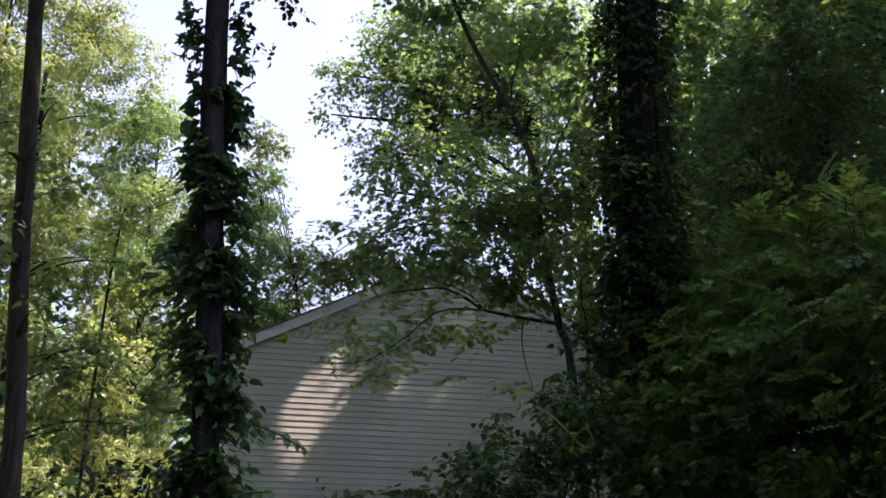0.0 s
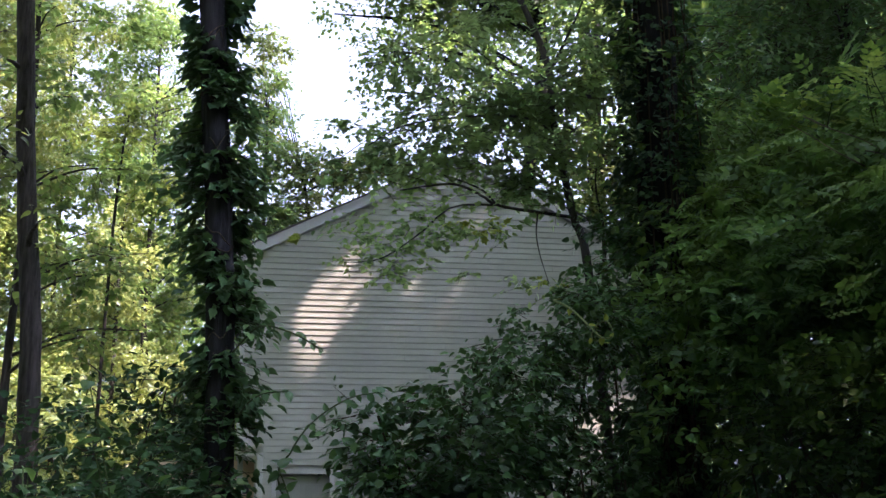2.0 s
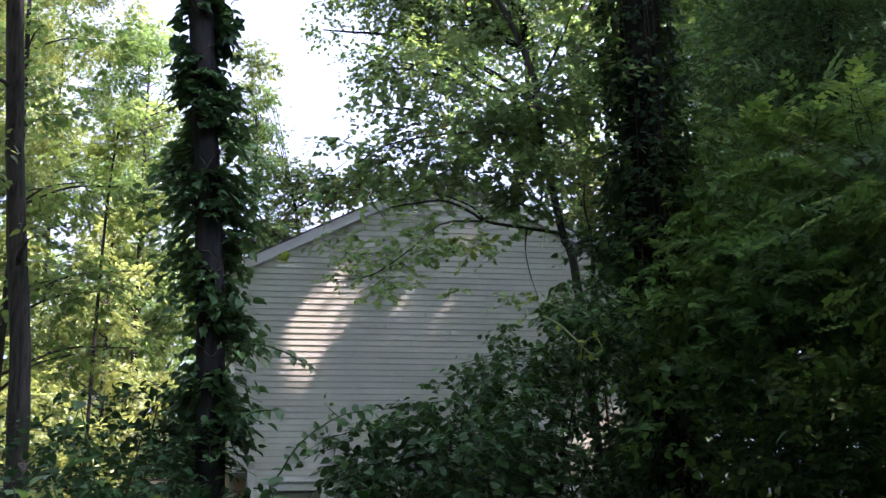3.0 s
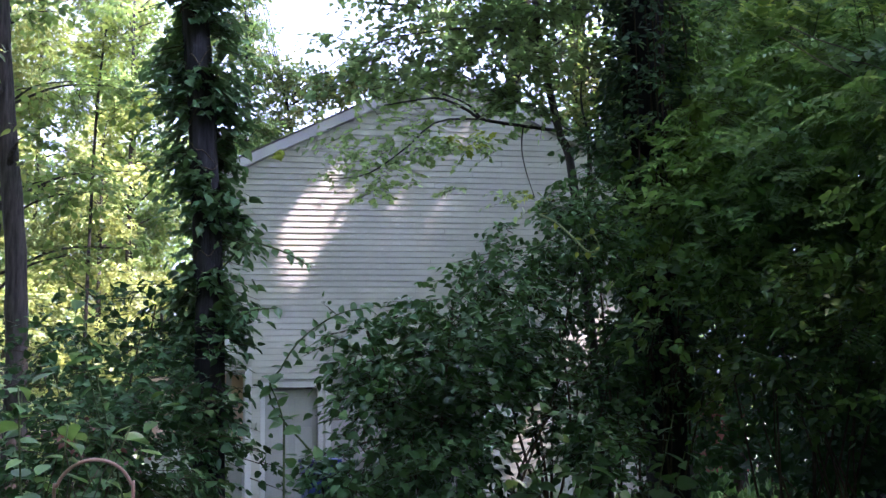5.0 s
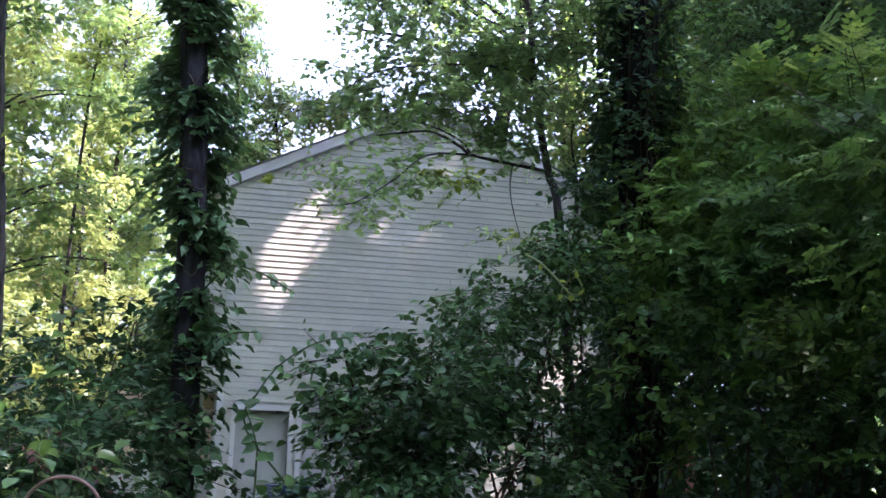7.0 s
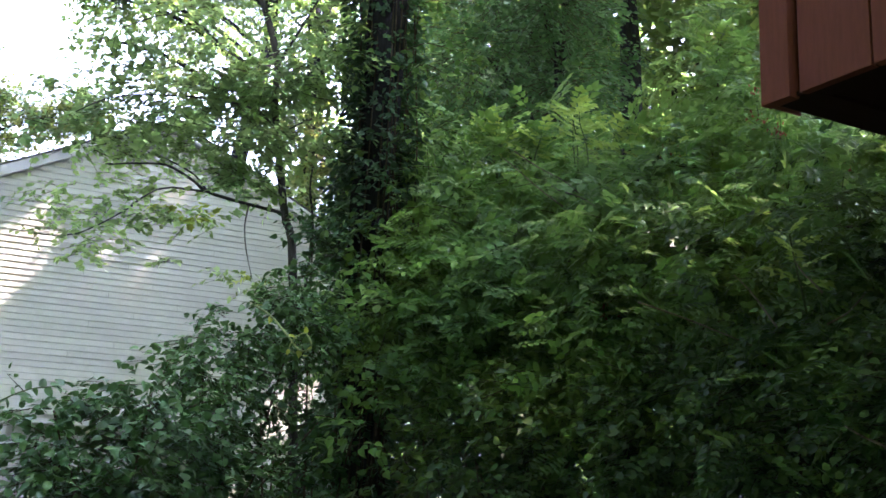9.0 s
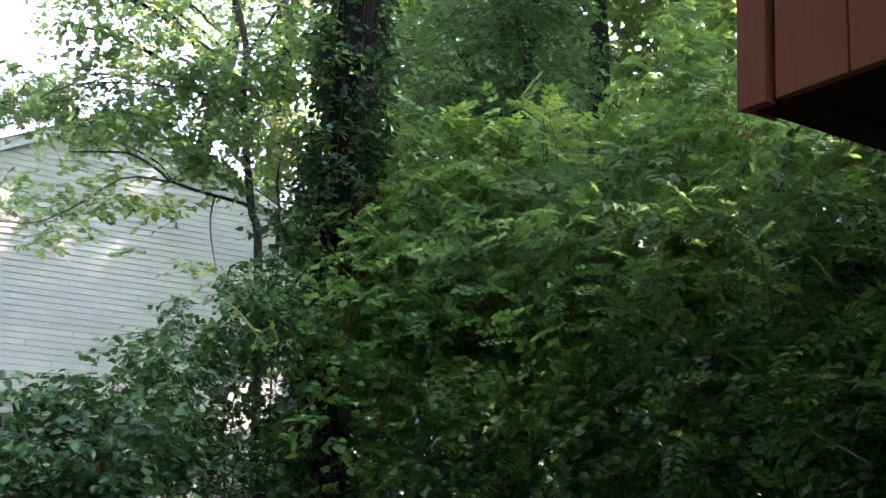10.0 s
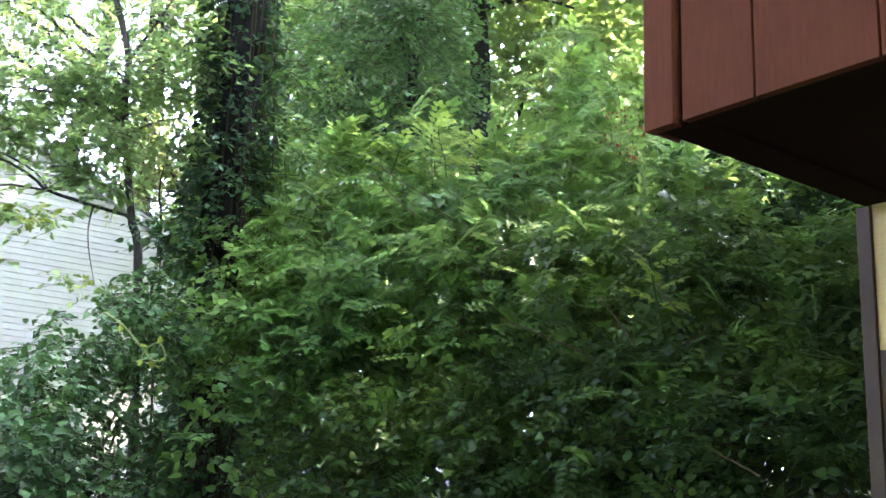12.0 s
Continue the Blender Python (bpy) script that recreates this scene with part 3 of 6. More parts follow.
def own_house():
    h = thing("house", (OX, OY, 0), "reddish-brown house with a boarded upper storey that overhangs", "house", turn=OTURN)
    z0, z1 = 2.853, 5.9
    # Near-black brown behind the board joints; on the underside it paints shade.
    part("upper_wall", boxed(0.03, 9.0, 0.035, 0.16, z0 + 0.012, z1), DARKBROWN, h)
    part("upper_wall", boxed(0.05, 0.16, 0.161, 8.0, z0 + 0.052, z1), BROWN, h)
    part("soffit", boxed(0.045, 9.0, 0.162, 1.277, z0 + 0.02, z0 + 0.05), DARKBROWN, h, "underside of the overhang, its shade put into near-black brown")
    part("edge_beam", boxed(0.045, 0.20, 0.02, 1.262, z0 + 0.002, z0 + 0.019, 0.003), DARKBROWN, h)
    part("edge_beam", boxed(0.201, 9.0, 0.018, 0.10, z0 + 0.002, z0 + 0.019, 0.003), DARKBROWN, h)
    k = 0.846
    boards = [(0.018, 0.138), (0.168, 0.437), (0.445, 0.842)]
    while k < 8.6:
        boards.append((k + 0.004, k + 0.400))
        k += 0.404
    for i, (a, b) in enumerate(boards):
        proud = 0.0 if i else -0.012
        part("board", boxed(a, b, proud, 0.034, z0 - 0.004 * (i == 0), z1, 0.003), BROWN, h)
    part("corner_board", boxed(0.018, 0.029, 0.036, 0.16, z0, z1, 0.002), BROWN, h)
    # Ochre stands in for warm light on the upper strip of wall.
    part("lower_wall", boxed(0.067, 9.0, 1.278, 1.48, 2.28, z0 + 0.019), YELLOWWALL, h, "tan wall under the overhang, warm light put into its ochre colour")
    part("lower_wall", boxed(0.067, 9.0, 1.274, 1.48, 0.0, 2.277), POSTBROWN, h, "brown boarded lower wall")
    part("end_wall", boxed(0.03, 0.066, 1.313, 8.0, 0.0, z0), POSTBROWN, h)
    part("corner_post", boxed(0.004, 0.064, 1.264, 1.311, 0.0, z0 + 0.001, 0.004), POSTBROWN, h, "brown corner post below the overhang")
    bm = bmesh.new()
    q = [bm.verts.new(p) for p in ((-0.5, -0.5, z1), (9.3, -0.5, z1), (9.3, 8.4, z1), (-0.5, 8.4, z1), (-0.5, 4.0, z1 + 2.0), (9.3, 4.0, z1 + 2.0))]
    for f in ((0, 1, 5, 4), (3, 4, 5, 2), (0, 4, 3), (1, 2, 5), (0, 3, 2, 1)):
        bm.faces.new([q[k] for k in f])
    bmesh.ops.recalc_face_normals(bm, faces=bm.faces)
    part("roof", bm, SHINGLE, h)


own_house()

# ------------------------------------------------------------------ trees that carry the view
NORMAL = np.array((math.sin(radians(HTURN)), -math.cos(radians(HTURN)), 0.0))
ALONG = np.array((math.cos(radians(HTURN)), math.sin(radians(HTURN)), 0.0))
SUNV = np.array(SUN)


def sun_streak_cut(c):
    """Leaves are cut along sun rays so that chosen streaks reach the siding."""
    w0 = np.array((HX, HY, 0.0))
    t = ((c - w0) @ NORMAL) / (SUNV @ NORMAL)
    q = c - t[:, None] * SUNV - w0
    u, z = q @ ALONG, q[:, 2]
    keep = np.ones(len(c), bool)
    # openings shaped as the wanted streaks: one bowed, narrowing downwards, small ones beside it
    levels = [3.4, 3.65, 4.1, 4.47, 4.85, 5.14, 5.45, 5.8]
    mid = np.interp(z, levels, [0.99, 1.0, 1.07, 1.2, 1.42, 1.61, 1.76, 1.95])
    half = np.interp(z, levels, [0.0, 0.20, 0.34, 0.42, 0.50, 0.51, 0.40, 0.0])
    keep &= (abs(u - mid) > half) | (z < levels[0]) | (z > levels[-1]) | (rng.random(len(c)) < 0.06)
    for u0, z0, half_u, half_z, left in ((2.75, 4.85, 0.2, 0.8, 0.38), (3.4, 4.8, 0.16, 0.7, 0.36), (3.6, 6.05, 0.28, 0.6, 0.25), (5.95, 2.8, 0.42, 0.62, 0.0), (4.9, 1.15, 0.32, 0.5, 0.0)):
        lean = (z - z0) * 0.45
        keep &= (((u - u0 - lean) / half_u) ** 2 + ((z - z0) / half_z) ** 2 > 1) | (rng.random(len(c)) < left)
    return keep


# ivy-clad slender tree
IVY_L = [(-1.47, 6.40, -0.08), (-1.46, 6.40, 1), (-1.465, 6.38, 2.2), (-1.51, 6.35, 3.2), (-1.575, 6.35, 4.1), (-1.61, 6.35, 4.7), (-1.64, 6.35, 5.4), (-1.78, 6.3, 8.5)]


def slender_ivy_tree():
    base = IVY_L[0]
    ob = thing("tree", base, "slender dark trunk wrapped in broad-leaved creeper", "tree")
    part("trunk", tube(bmesh.new(), [Vector(p) - Vector(base) for p in IVY_L], 0.092, 0.078, 30, 16, 0.14, 0.06), BARK, ob)
    line = np.array([tuple(p) for p in spline(IVY_L, 200)])
    b = np.array(base)
    # leafy sprigs that stand off the trunk in tiers, with gaps between them
    n = 2700
    k = np.searchsorted(line[:, 2], 0.2 + 4.55 * rng.random(n)).clip(0, 199)
    a = rng.random(n) * 2 * math.pi
    z = line[k, 2]
    out = np.stack((np.cos(a), np.sin(a), 0.12 * rng.normal(size=n)), 1)
    right = np.interp(z, [0, 1.9, 2.3, 2.75, 3.0, 3.35, 3.7, 4.1, 4.5, 4.9], [0.10, 0.14, 0.22, 0.24, 0.14, 0.22, 0.31, 0.16, 0.14, 0.05])
    left = np.interp(z, [0, 1.9, 2.3, 2.9, 3.2, 3.45, 3.75, 4.1, 4.5, 4.9], [0.25, 0.20, 0.17, 0.19, 0.24, 0.34, 0.17, 0.11, 0.09, 0.05])
    reach = np.where(out[:, 0] > 0, right, left) * (0.55 + 0.45 * abs(out[:, 0]))
    front = (out[:, 1] < -0.5) & (z > 1.2)
    reach = np.where(front, 0.07, reach)
    tier = np.sin(z * 9.5 + 1.3 * np.cos(a)) + 0.7 * np.sin(z * 4.1 + 2.0 * a)
    ok = tier + 0.6 * rng.normal(size=n) > np.where(front, 1.0, -0.45)
    ok &= ~((z < 2.0) & (out[:, 0] > 0.2)) | (rng.random(n) < 0.12)
    c, out, reach = (line[k] + out * 0.075)[ok], out[ok], reach[ok]
    pos, tip, nor, siz, end = sprays(c, out, 6, 0.95 * reach[:, None], 0.07, 0.45, 0.3, 0.35, 0.25)
    part("creeper", leaf_mesh("creeper", OVATE, pos - b, tip, nor, siz), LEAF_CREEPER, ob, "glossy creeper leaves", "stuff")
    part("creeper_wood", twig_mesh("creeper_wood", c - b - out * 0.06, end - b, 0.003), TWIG, ob, kind="stuff")
    # creeper stems that wind round the bare front of the trunk
    for i in range(16):
        zz = 2.3 + 0.19 * i + 0.05 * rng.normal()
        kk = int(np.argmin(abs(line[:, 2] - zz)))
        rr = 0.094 - 0.002 * zz
        a0, a1 = -2.9 + 0.5 * rng.random(), -0.4 + 0.4 * rng.random()
        ring = [Vector(line[kk]) - Vector(base) + Vector((rr * math.cos(a), rr * math.sin(a), 0.05 * rng.normal() + 0.06 * (a + 1.5) * (1 if i % 2 else -1))) for a in np.linspace(a0, a1, 5)]
        part("creeper_stem", tube(bmesh.new(), ring, 0.005, 0.003, 12, 5), TWIG, ob)
    # single big creeper leaves near the top of the trunk
    one = leaf_mesh("leaf", CREEPER, np.zeros((1, 3)), np.array([(0, 1.0, 0)]), np.array([(0, 0, 1.0)]), np.array([1.0]))
    one.materials.append(LEAF_IVY)
    tufts = [(-1, 5.28, 0.15, 0.13, 15), (-1, 5.08, 0.17, 0.14, 15), (-1, 4.9, 0.13, 0.1, 8), (1, 5.3, 0.14, 0.14, 14), (1, 5.06, 0.16, 0.15, 16), (1, 4.88, 0.15, 0.1, 8), (1, 4.6, 0.16, 0.1, 9), (1, 4.42, 0.15, 0.1, 8), (-1, 4.45, 0.12, 0.1, 6), (1, 5.6, 0.2, 0.2, 14), (-1, 5.6, 0.16, 0.16, 12)]
    places = [(side, zc + 0.8 * sp * rng.normal() * 0.6, d + sp * (rng.random() - 0.4)) for side, zc, d, sp, n in tufts for _ in range(n)]
    for side, zz, d in places:
        kk = int(np.argmin(abs(line[:, 2] - zz)))
        p = Vector(line[kk]) + Vector((side * max(d, 0.1), -0.08 + 0.22 * rng.random(), 0))
        p.z = zz
        m = look(p, p + Vector((side * 0.5, -0.5 + rng.normal() * 0.3, -0.8))) @ pose(0, 0, 0, -60 + 25 * rng.normal(), 0, 60 * rng.normal())
        lf = part("leaf", one, LEAF_IVY, ob)
        lf.matrix_basis = Matrix.Translation(-Vector(base)) @ m @ Matrix.Scale(0.058 + 0.026 * rng.random(), 4)
    # a thin spray of small leaves that leans out from the top
    foliage(ob, base, [(-1.19, 6.3, 5.4, 0.08), (-1.06, 6.3, 5.38, 0.07), (-1.29, 6.3, 5.3, 0.09), (-1.25, 6.3, 5.13, 0.08), (-1.34, 6.3, 5.05, 0.07), (-1.18, 6.3, 5.28, 0.05), (-1.38, 6.32, 5.42, 0.1)], LEAF_IVY, OVAL, 70, 6, 0.13, 0.045, "creeper_top", 0.5, 0.3, 0.5, 0.003)
    # a hanging shoot that swings clear of the trunk
    for pts in ([(-1.37, 6.26, 2.33), (-1.19, 6.09, 2.45), (-1.01, 5.97, 2.4), (-0.88, 5.89, 2.33), (-0.81, 5.85, 2.28)], [(-1.39, 6.26, 1.87), (-1.24, 6.08, 2.01), (-1.13, 6, 2.06), (-0.99, 5.93, 2.06)]):
        part("shoot", tube(bmesh.new(), [Vector(p) - Vector(base) for p in pts], 0.006, 0.003, 12, 5), STEM, ob)
        sp = np.array([tuple(p) for p in spline(pts, 13)])
        d = unit(np.gradient(sp, axis=0))
        lat = np.where(np.arange(13) % 2, 1.0, -1.0)[:, None] * np.array((0.1, 0.3, 0.6)) + d * 0.6 + np.array((0, 0, -0.5))
        part("shoot_leaves", leaf_mesh("shoot_leaves", OVATE, sp - b, lat, np.array((0.2, -0.7, 0.7)) + 0.3 * rng.normal(size=sp.shape), 0.042 + 0.03 * rng.random(13)), LEAF_SHRUB, ob)


slender_ivy_tree()

# bare leaning trunk further off
tree("tree", "tall bare trunk of a woodland tree, bark grey-brown", [(-4.84, 11.97, -0.08), (-4.84, 11.96, 2.0), (-4.92, 11.95, 3.6), (-5.07, 11.95, 4.9), (-5.23, 11.95, 6.6), (-5.41, 11.9, 9.0), (-5.55, 11.85, 11)], 0.128, 0.092,
     [(-5.8, 11.8, 10.8, 1.3), (-4.9, 12.4, 11.8, 1.2), (-6.6, 12.2, 9.6, 1), (-5.41, 11.8, 6.73, 0.28), (-5.21, 11.34, 5.43, 0.25), (-4.76, 11.54, 4.62, 0.3), (-5.26, 11.42, 5.53, 0.2)], LEAF_FAR, OVATE, 9, 5, 0.35, 0.12, BARK_PALE, "woodland trees")


tree("tree", "slim shaded tree with layered boughs before the sunlit wood", [(-5.9, 13.8, -0.08), (-5.95, 13.8, 3), (-5.9, 13.85, 6), (-6, 13.9, 9)], 0.07, 0.03,
     [(-5.44, 13.53, 5.92, 0.32), (-5.01, 13.91, 6.12, 0.26), (-4.61, 14.26, 6.15, 0.22), (-5.27, 13.6, 4.67, 0.42), (-4.83, 14.19, 4.65, 0.4), (-4.43, 14.53, 5.01, 0.28), (-5.67, 13.32, 7.2, 0.45), (-5.33, 14, 7.15, 0.35), (-4.94, 13.73, 3.71, 0.3), (-5.45, 13.52, 5.27, 0.3), (-4.45, 14.52, 3.92, 0.22), (-4.91, 14.16, 8.35, 0.35), (-5.64, 13.66, 8.38, 0.4)], LEAF_OAK, OVAL, 30, 6, 0.36, 0.11, BARK_PALE, "woodland trees", gap=-0.15)

# Sunlight on this bough is put into its yellow leaf colour.
tree("tree", "small woodland tree with a sunlit yellow-green bough", [(-5.2, 15.2, -0.08), (-5.2, 15.2, 3), (-5.1, 15.1, 6), (-4.95, 15.0, 7.4)], 0.035, 0.012,
     [(-5.22, 15.0, 6.98, 0.2), (-4.86, 15.0, 7.07, 0.2), (-5.04, 15.0, 6.93, 0.22), (-4.62, 15.0, 5.95, 0.24), (-4.42, 15.0, 6.2, 0.2), (-5.9, 15.0, 7.15, 0.16), (-4.8, 15.0, 7.3, 0.14)], SPRIG_YELLOW, OVAL, 48, 6, 0.26, 0.1, BARK_PALE, "woodland trees", gap=-0.5, squash=0.6)

# young maple in front of the siding
MAPLE_LINE = [(1.12, 8.12, -0.08), (1.05, 8.13, 1.6), (0.93, 8.15, 3.3), (0.84, 8.16, 3.66), (0.71, 8.17, 4.47), (0.69, 8.17, 4.91), (0.54, 8.18, 5.38), (0.37, 8.19, 5.74), (0.13, 8.2, 6.23), (-0.08, 8.2, 6.79)]
BRANCH = [(0.84, 8.16, 3.65), (0.56, 8.08, 3.67), (0.24, 8, 3.71), (0.13, 7.95, 3.77), (-0.07, 7.9, 3.85), (-0.28, 7.84, 3.82), (-0.49, 7.78, 3.77)]


def young_maple():
    base = MAPLE_LINE[0]
    ob = thing("tree", base, "young maple with a low bough in front of the siding", "tree")
    b = np.array(base)
    part("trunk", tube(bmesh.new(), [Vector(p) - Vector(base) for p in MAPLE_LINE], 0.037, 0.019, 30, 12, 0.12, 0.03), BARK_YOUNG, ob)
    part("limb", tube(bmesh.new(), [Vector(p) - Vector(base) for p in BRANCH], 0.0145, 0.006, 18, 8, 0.2), BARK_YOUNG, ob, "low bough reaching across the siding")
    for pts, r in (([(0.24, 8, 3.71), (-0.1, 7.9, 3.67), (-0.35, 7.79, 3.43), (-0.63, 7.72, 3.23), (-0.89, 7.65, 3.19)], 0.009), ([(0.24, 8, 3.71), (0.15, 8, 3.82), (-0.03, 8, 3.91), (-0.29, 7.99, 3.99), (-0.48, 7.99, 4.17)], 0.008), ([(0.56, 8.08, 3.66), (0.54, 8.03, 3.49), (0.56, 7.98, 3.3), (0.62, 7.98, 3.08)], 0.007), ([(0.75, 8.17, 4.32), (0.55, 8.08, 4.43), (0.27, 8, 4.44), (-0.09, 7.9, 4.39), (-0.49, 7.89, 4.32), (-0.74, 7.87, 4.16)], 0.012), ([(0.7, 8.17, 4.86), (0.8, 8.16, 5.07), (0.92, 8.15, 5.32), (1.01, 8.14, 5.53)], 0.015), ([(0.51, 8.18, 5.45), (0.49, 8.29, 5.8), (0.57, 8.38, 6.18), (0.59, 8.48, 6.64)], 0.012), ([(0.79, 8.1, 4.29), (0.9, 8.1, 4.37), (0.98, 8.1, 4.41), (1.11, 8.1, 4.46)], 0.007), ([(0.9, 8.1, 4.37), (0.99, 8.1, 4.43), (0.96, 8.1, 4.54)], 0.006), ([(1.0, 8.1, 2.6), (1.06, 8.1, 3.5), (1.02, 8.1, 3.83), (1.03, 8.1, 4.03), (1.09, 8.1, 4.3)], 0.012), ([(0.59, 8.18, 4.81), (0.31, 8.09, 4.87), (0.07, 8, 5.02), (-0.16, 8, 5.08), (-0.52, 7.98, 4.89)], 0.010)):
        part("limb", tube(bmesh.new(), [Vector(p) - Vector(base) for p in pts], r, r * 0.35, 12, 6, 0.2), BARK_YOUNG, ob)
    foliage(ob, base, [(-0.98, 8.54, 4.54, 0.13), (-0.75, 8.57, 4.66, 0.14), (-1.1, 8.53, 4.17, 0.13), (-0.77, 8.36, 4.13, 0.25), (-0.41, 8.29, 4.32, 0.3), (-0.04, 8.2, 4.4, 0.34), (0.32, 8.09, 4.52, 0.36), (0.67, 7.97, 4.59, 0.36), (1.03, 7.93, 4.73, 0.3), (-0.21, 8, 4.02, 0.24), (0.23, 7.9, 4.07, 0.26), (0.54, 7.88, 4.12, 0.26), (0.98, 7.94, 4.21, 0.25), (0.25, 8.05, 4.0, 0.16), (0.41, 8.05, 3.9, 0.15), (0.56, 8.05, 3.83, 0.14), (0.7, 8.08, 3.72, 0.12), (0.5, 8.3, 3.95, 0.2)], LEAF_MAPLE, MAPLE, 70, 7, 0.24, 0.057, "crown", 0.25, 0.2, 0.3, 0.003, gap=-0.5, face=0.7, squash=0.5)
    foliage(ob, base, [(0.96, 8.14, 5.17, 0.3), (1.14, 8.02, 5.63, 0.3), (1.06, 8.13, 6.23, 0.35), (0.69, 8.37, 6.35, 0.35), (0.18, 8.4, 6.58, 0.4), (-0.23, 8.4, 6.85, 0.4), (-0.07, 8, 5.11, 0.22), (-0.52, 7.98, 4.84, 0.2), (0.31, 8.29, 5.37, 0.25), (0.04, 8.1, 4.71, 0.26), (-0.28, 8.2, 4.64, 0.22)], LEAF_MAPLE, MAPLE, 66, 7, 0.24, 0.057, "crown", 0.25, 0.2, 0.3, 0.003, gap=-0.3, face=0.7, squash=0.6)
    foliage(ob, base, [(-0.84, 7.65, 3.38, 0.12), (-0.67, 7.67, 3.22, 0.17), (-0.43, 7.74, 3.35, 0.21), (-0.18, 7.8, 3.46, 0.2), (0.12, 7.85, 3.47, 0.17), (-0.57, 7.68, 3.01, 0.09), (0.09, 7.8, 3.12, 0.09), (-0.23, 7.8, 3.17, 0.09), (-0.78, 7.76, 3.56, 0.12), (-0.46, 7.74, 3.2, 0.1), (0.2, 7.9, 3.68, 0.14), (0.45, 7.89, 3.06, 0.12), (0.61, 7.78, 2.98, 0.1), (-0.53, 7.78, 3.64, 0.16), (0.42, 7.99, 3.47, 0.12), (-0.88, 7.7, 3.23, 0.12), (-0.59, 7.75, 3.14, 0.12), (-0.42, 7.75, 3.23, 0.14), (-0.26, 7.75, 3.41, 0.16), (-0.68, 7.75, 3.4, 0.15), (-0.43, 7.75, 3.51, 0.16), (-0.09, 7.75, 3.37, 0.14), (0.08, 7.78, 3.43, 0.14), (-0.15, 7.8, 3.68, 0.16), (-0.35, 7.8, 3.86, 0.15)], LEAF_MAPLE, MAPLE, 40, 6, 0.16, 0.05, "low_sprays", 0.25, 0.2, 0.35, 0.002, gap=-0.2, face=0.8, squash=0.4)
    # A few yellow leaves paint the sunlit spots on the maple.
    foliage(ob, base, [(-0.1, 7.9, 5.18, 0.045), (-1.19, 7.61, 3.38, 0.05), (0.12, 7.7, 3.39, 0.06), (0.28, 7.79, 3.54, 0.05), (0.56, 7.68, 3.02, 0.05), (-0.05, 7.7, 3.49, 0.05)], SPRIG_YELLOW, MAPLE, 110, 4, 0.10, 0.06, "sun_tint_leaves", 0.2, 0.2, 0.3, 0.0, gap=-3.0)


young_maple()

# stout trunk buried in ivy
STOUT = [(1.5, 7.97, -0.08), (1.5, 7.96, 1.1), (1.48, 7.97, 3.3), (1.53, 7.95, 5.7), (1.6, 7.9, 9.5)]


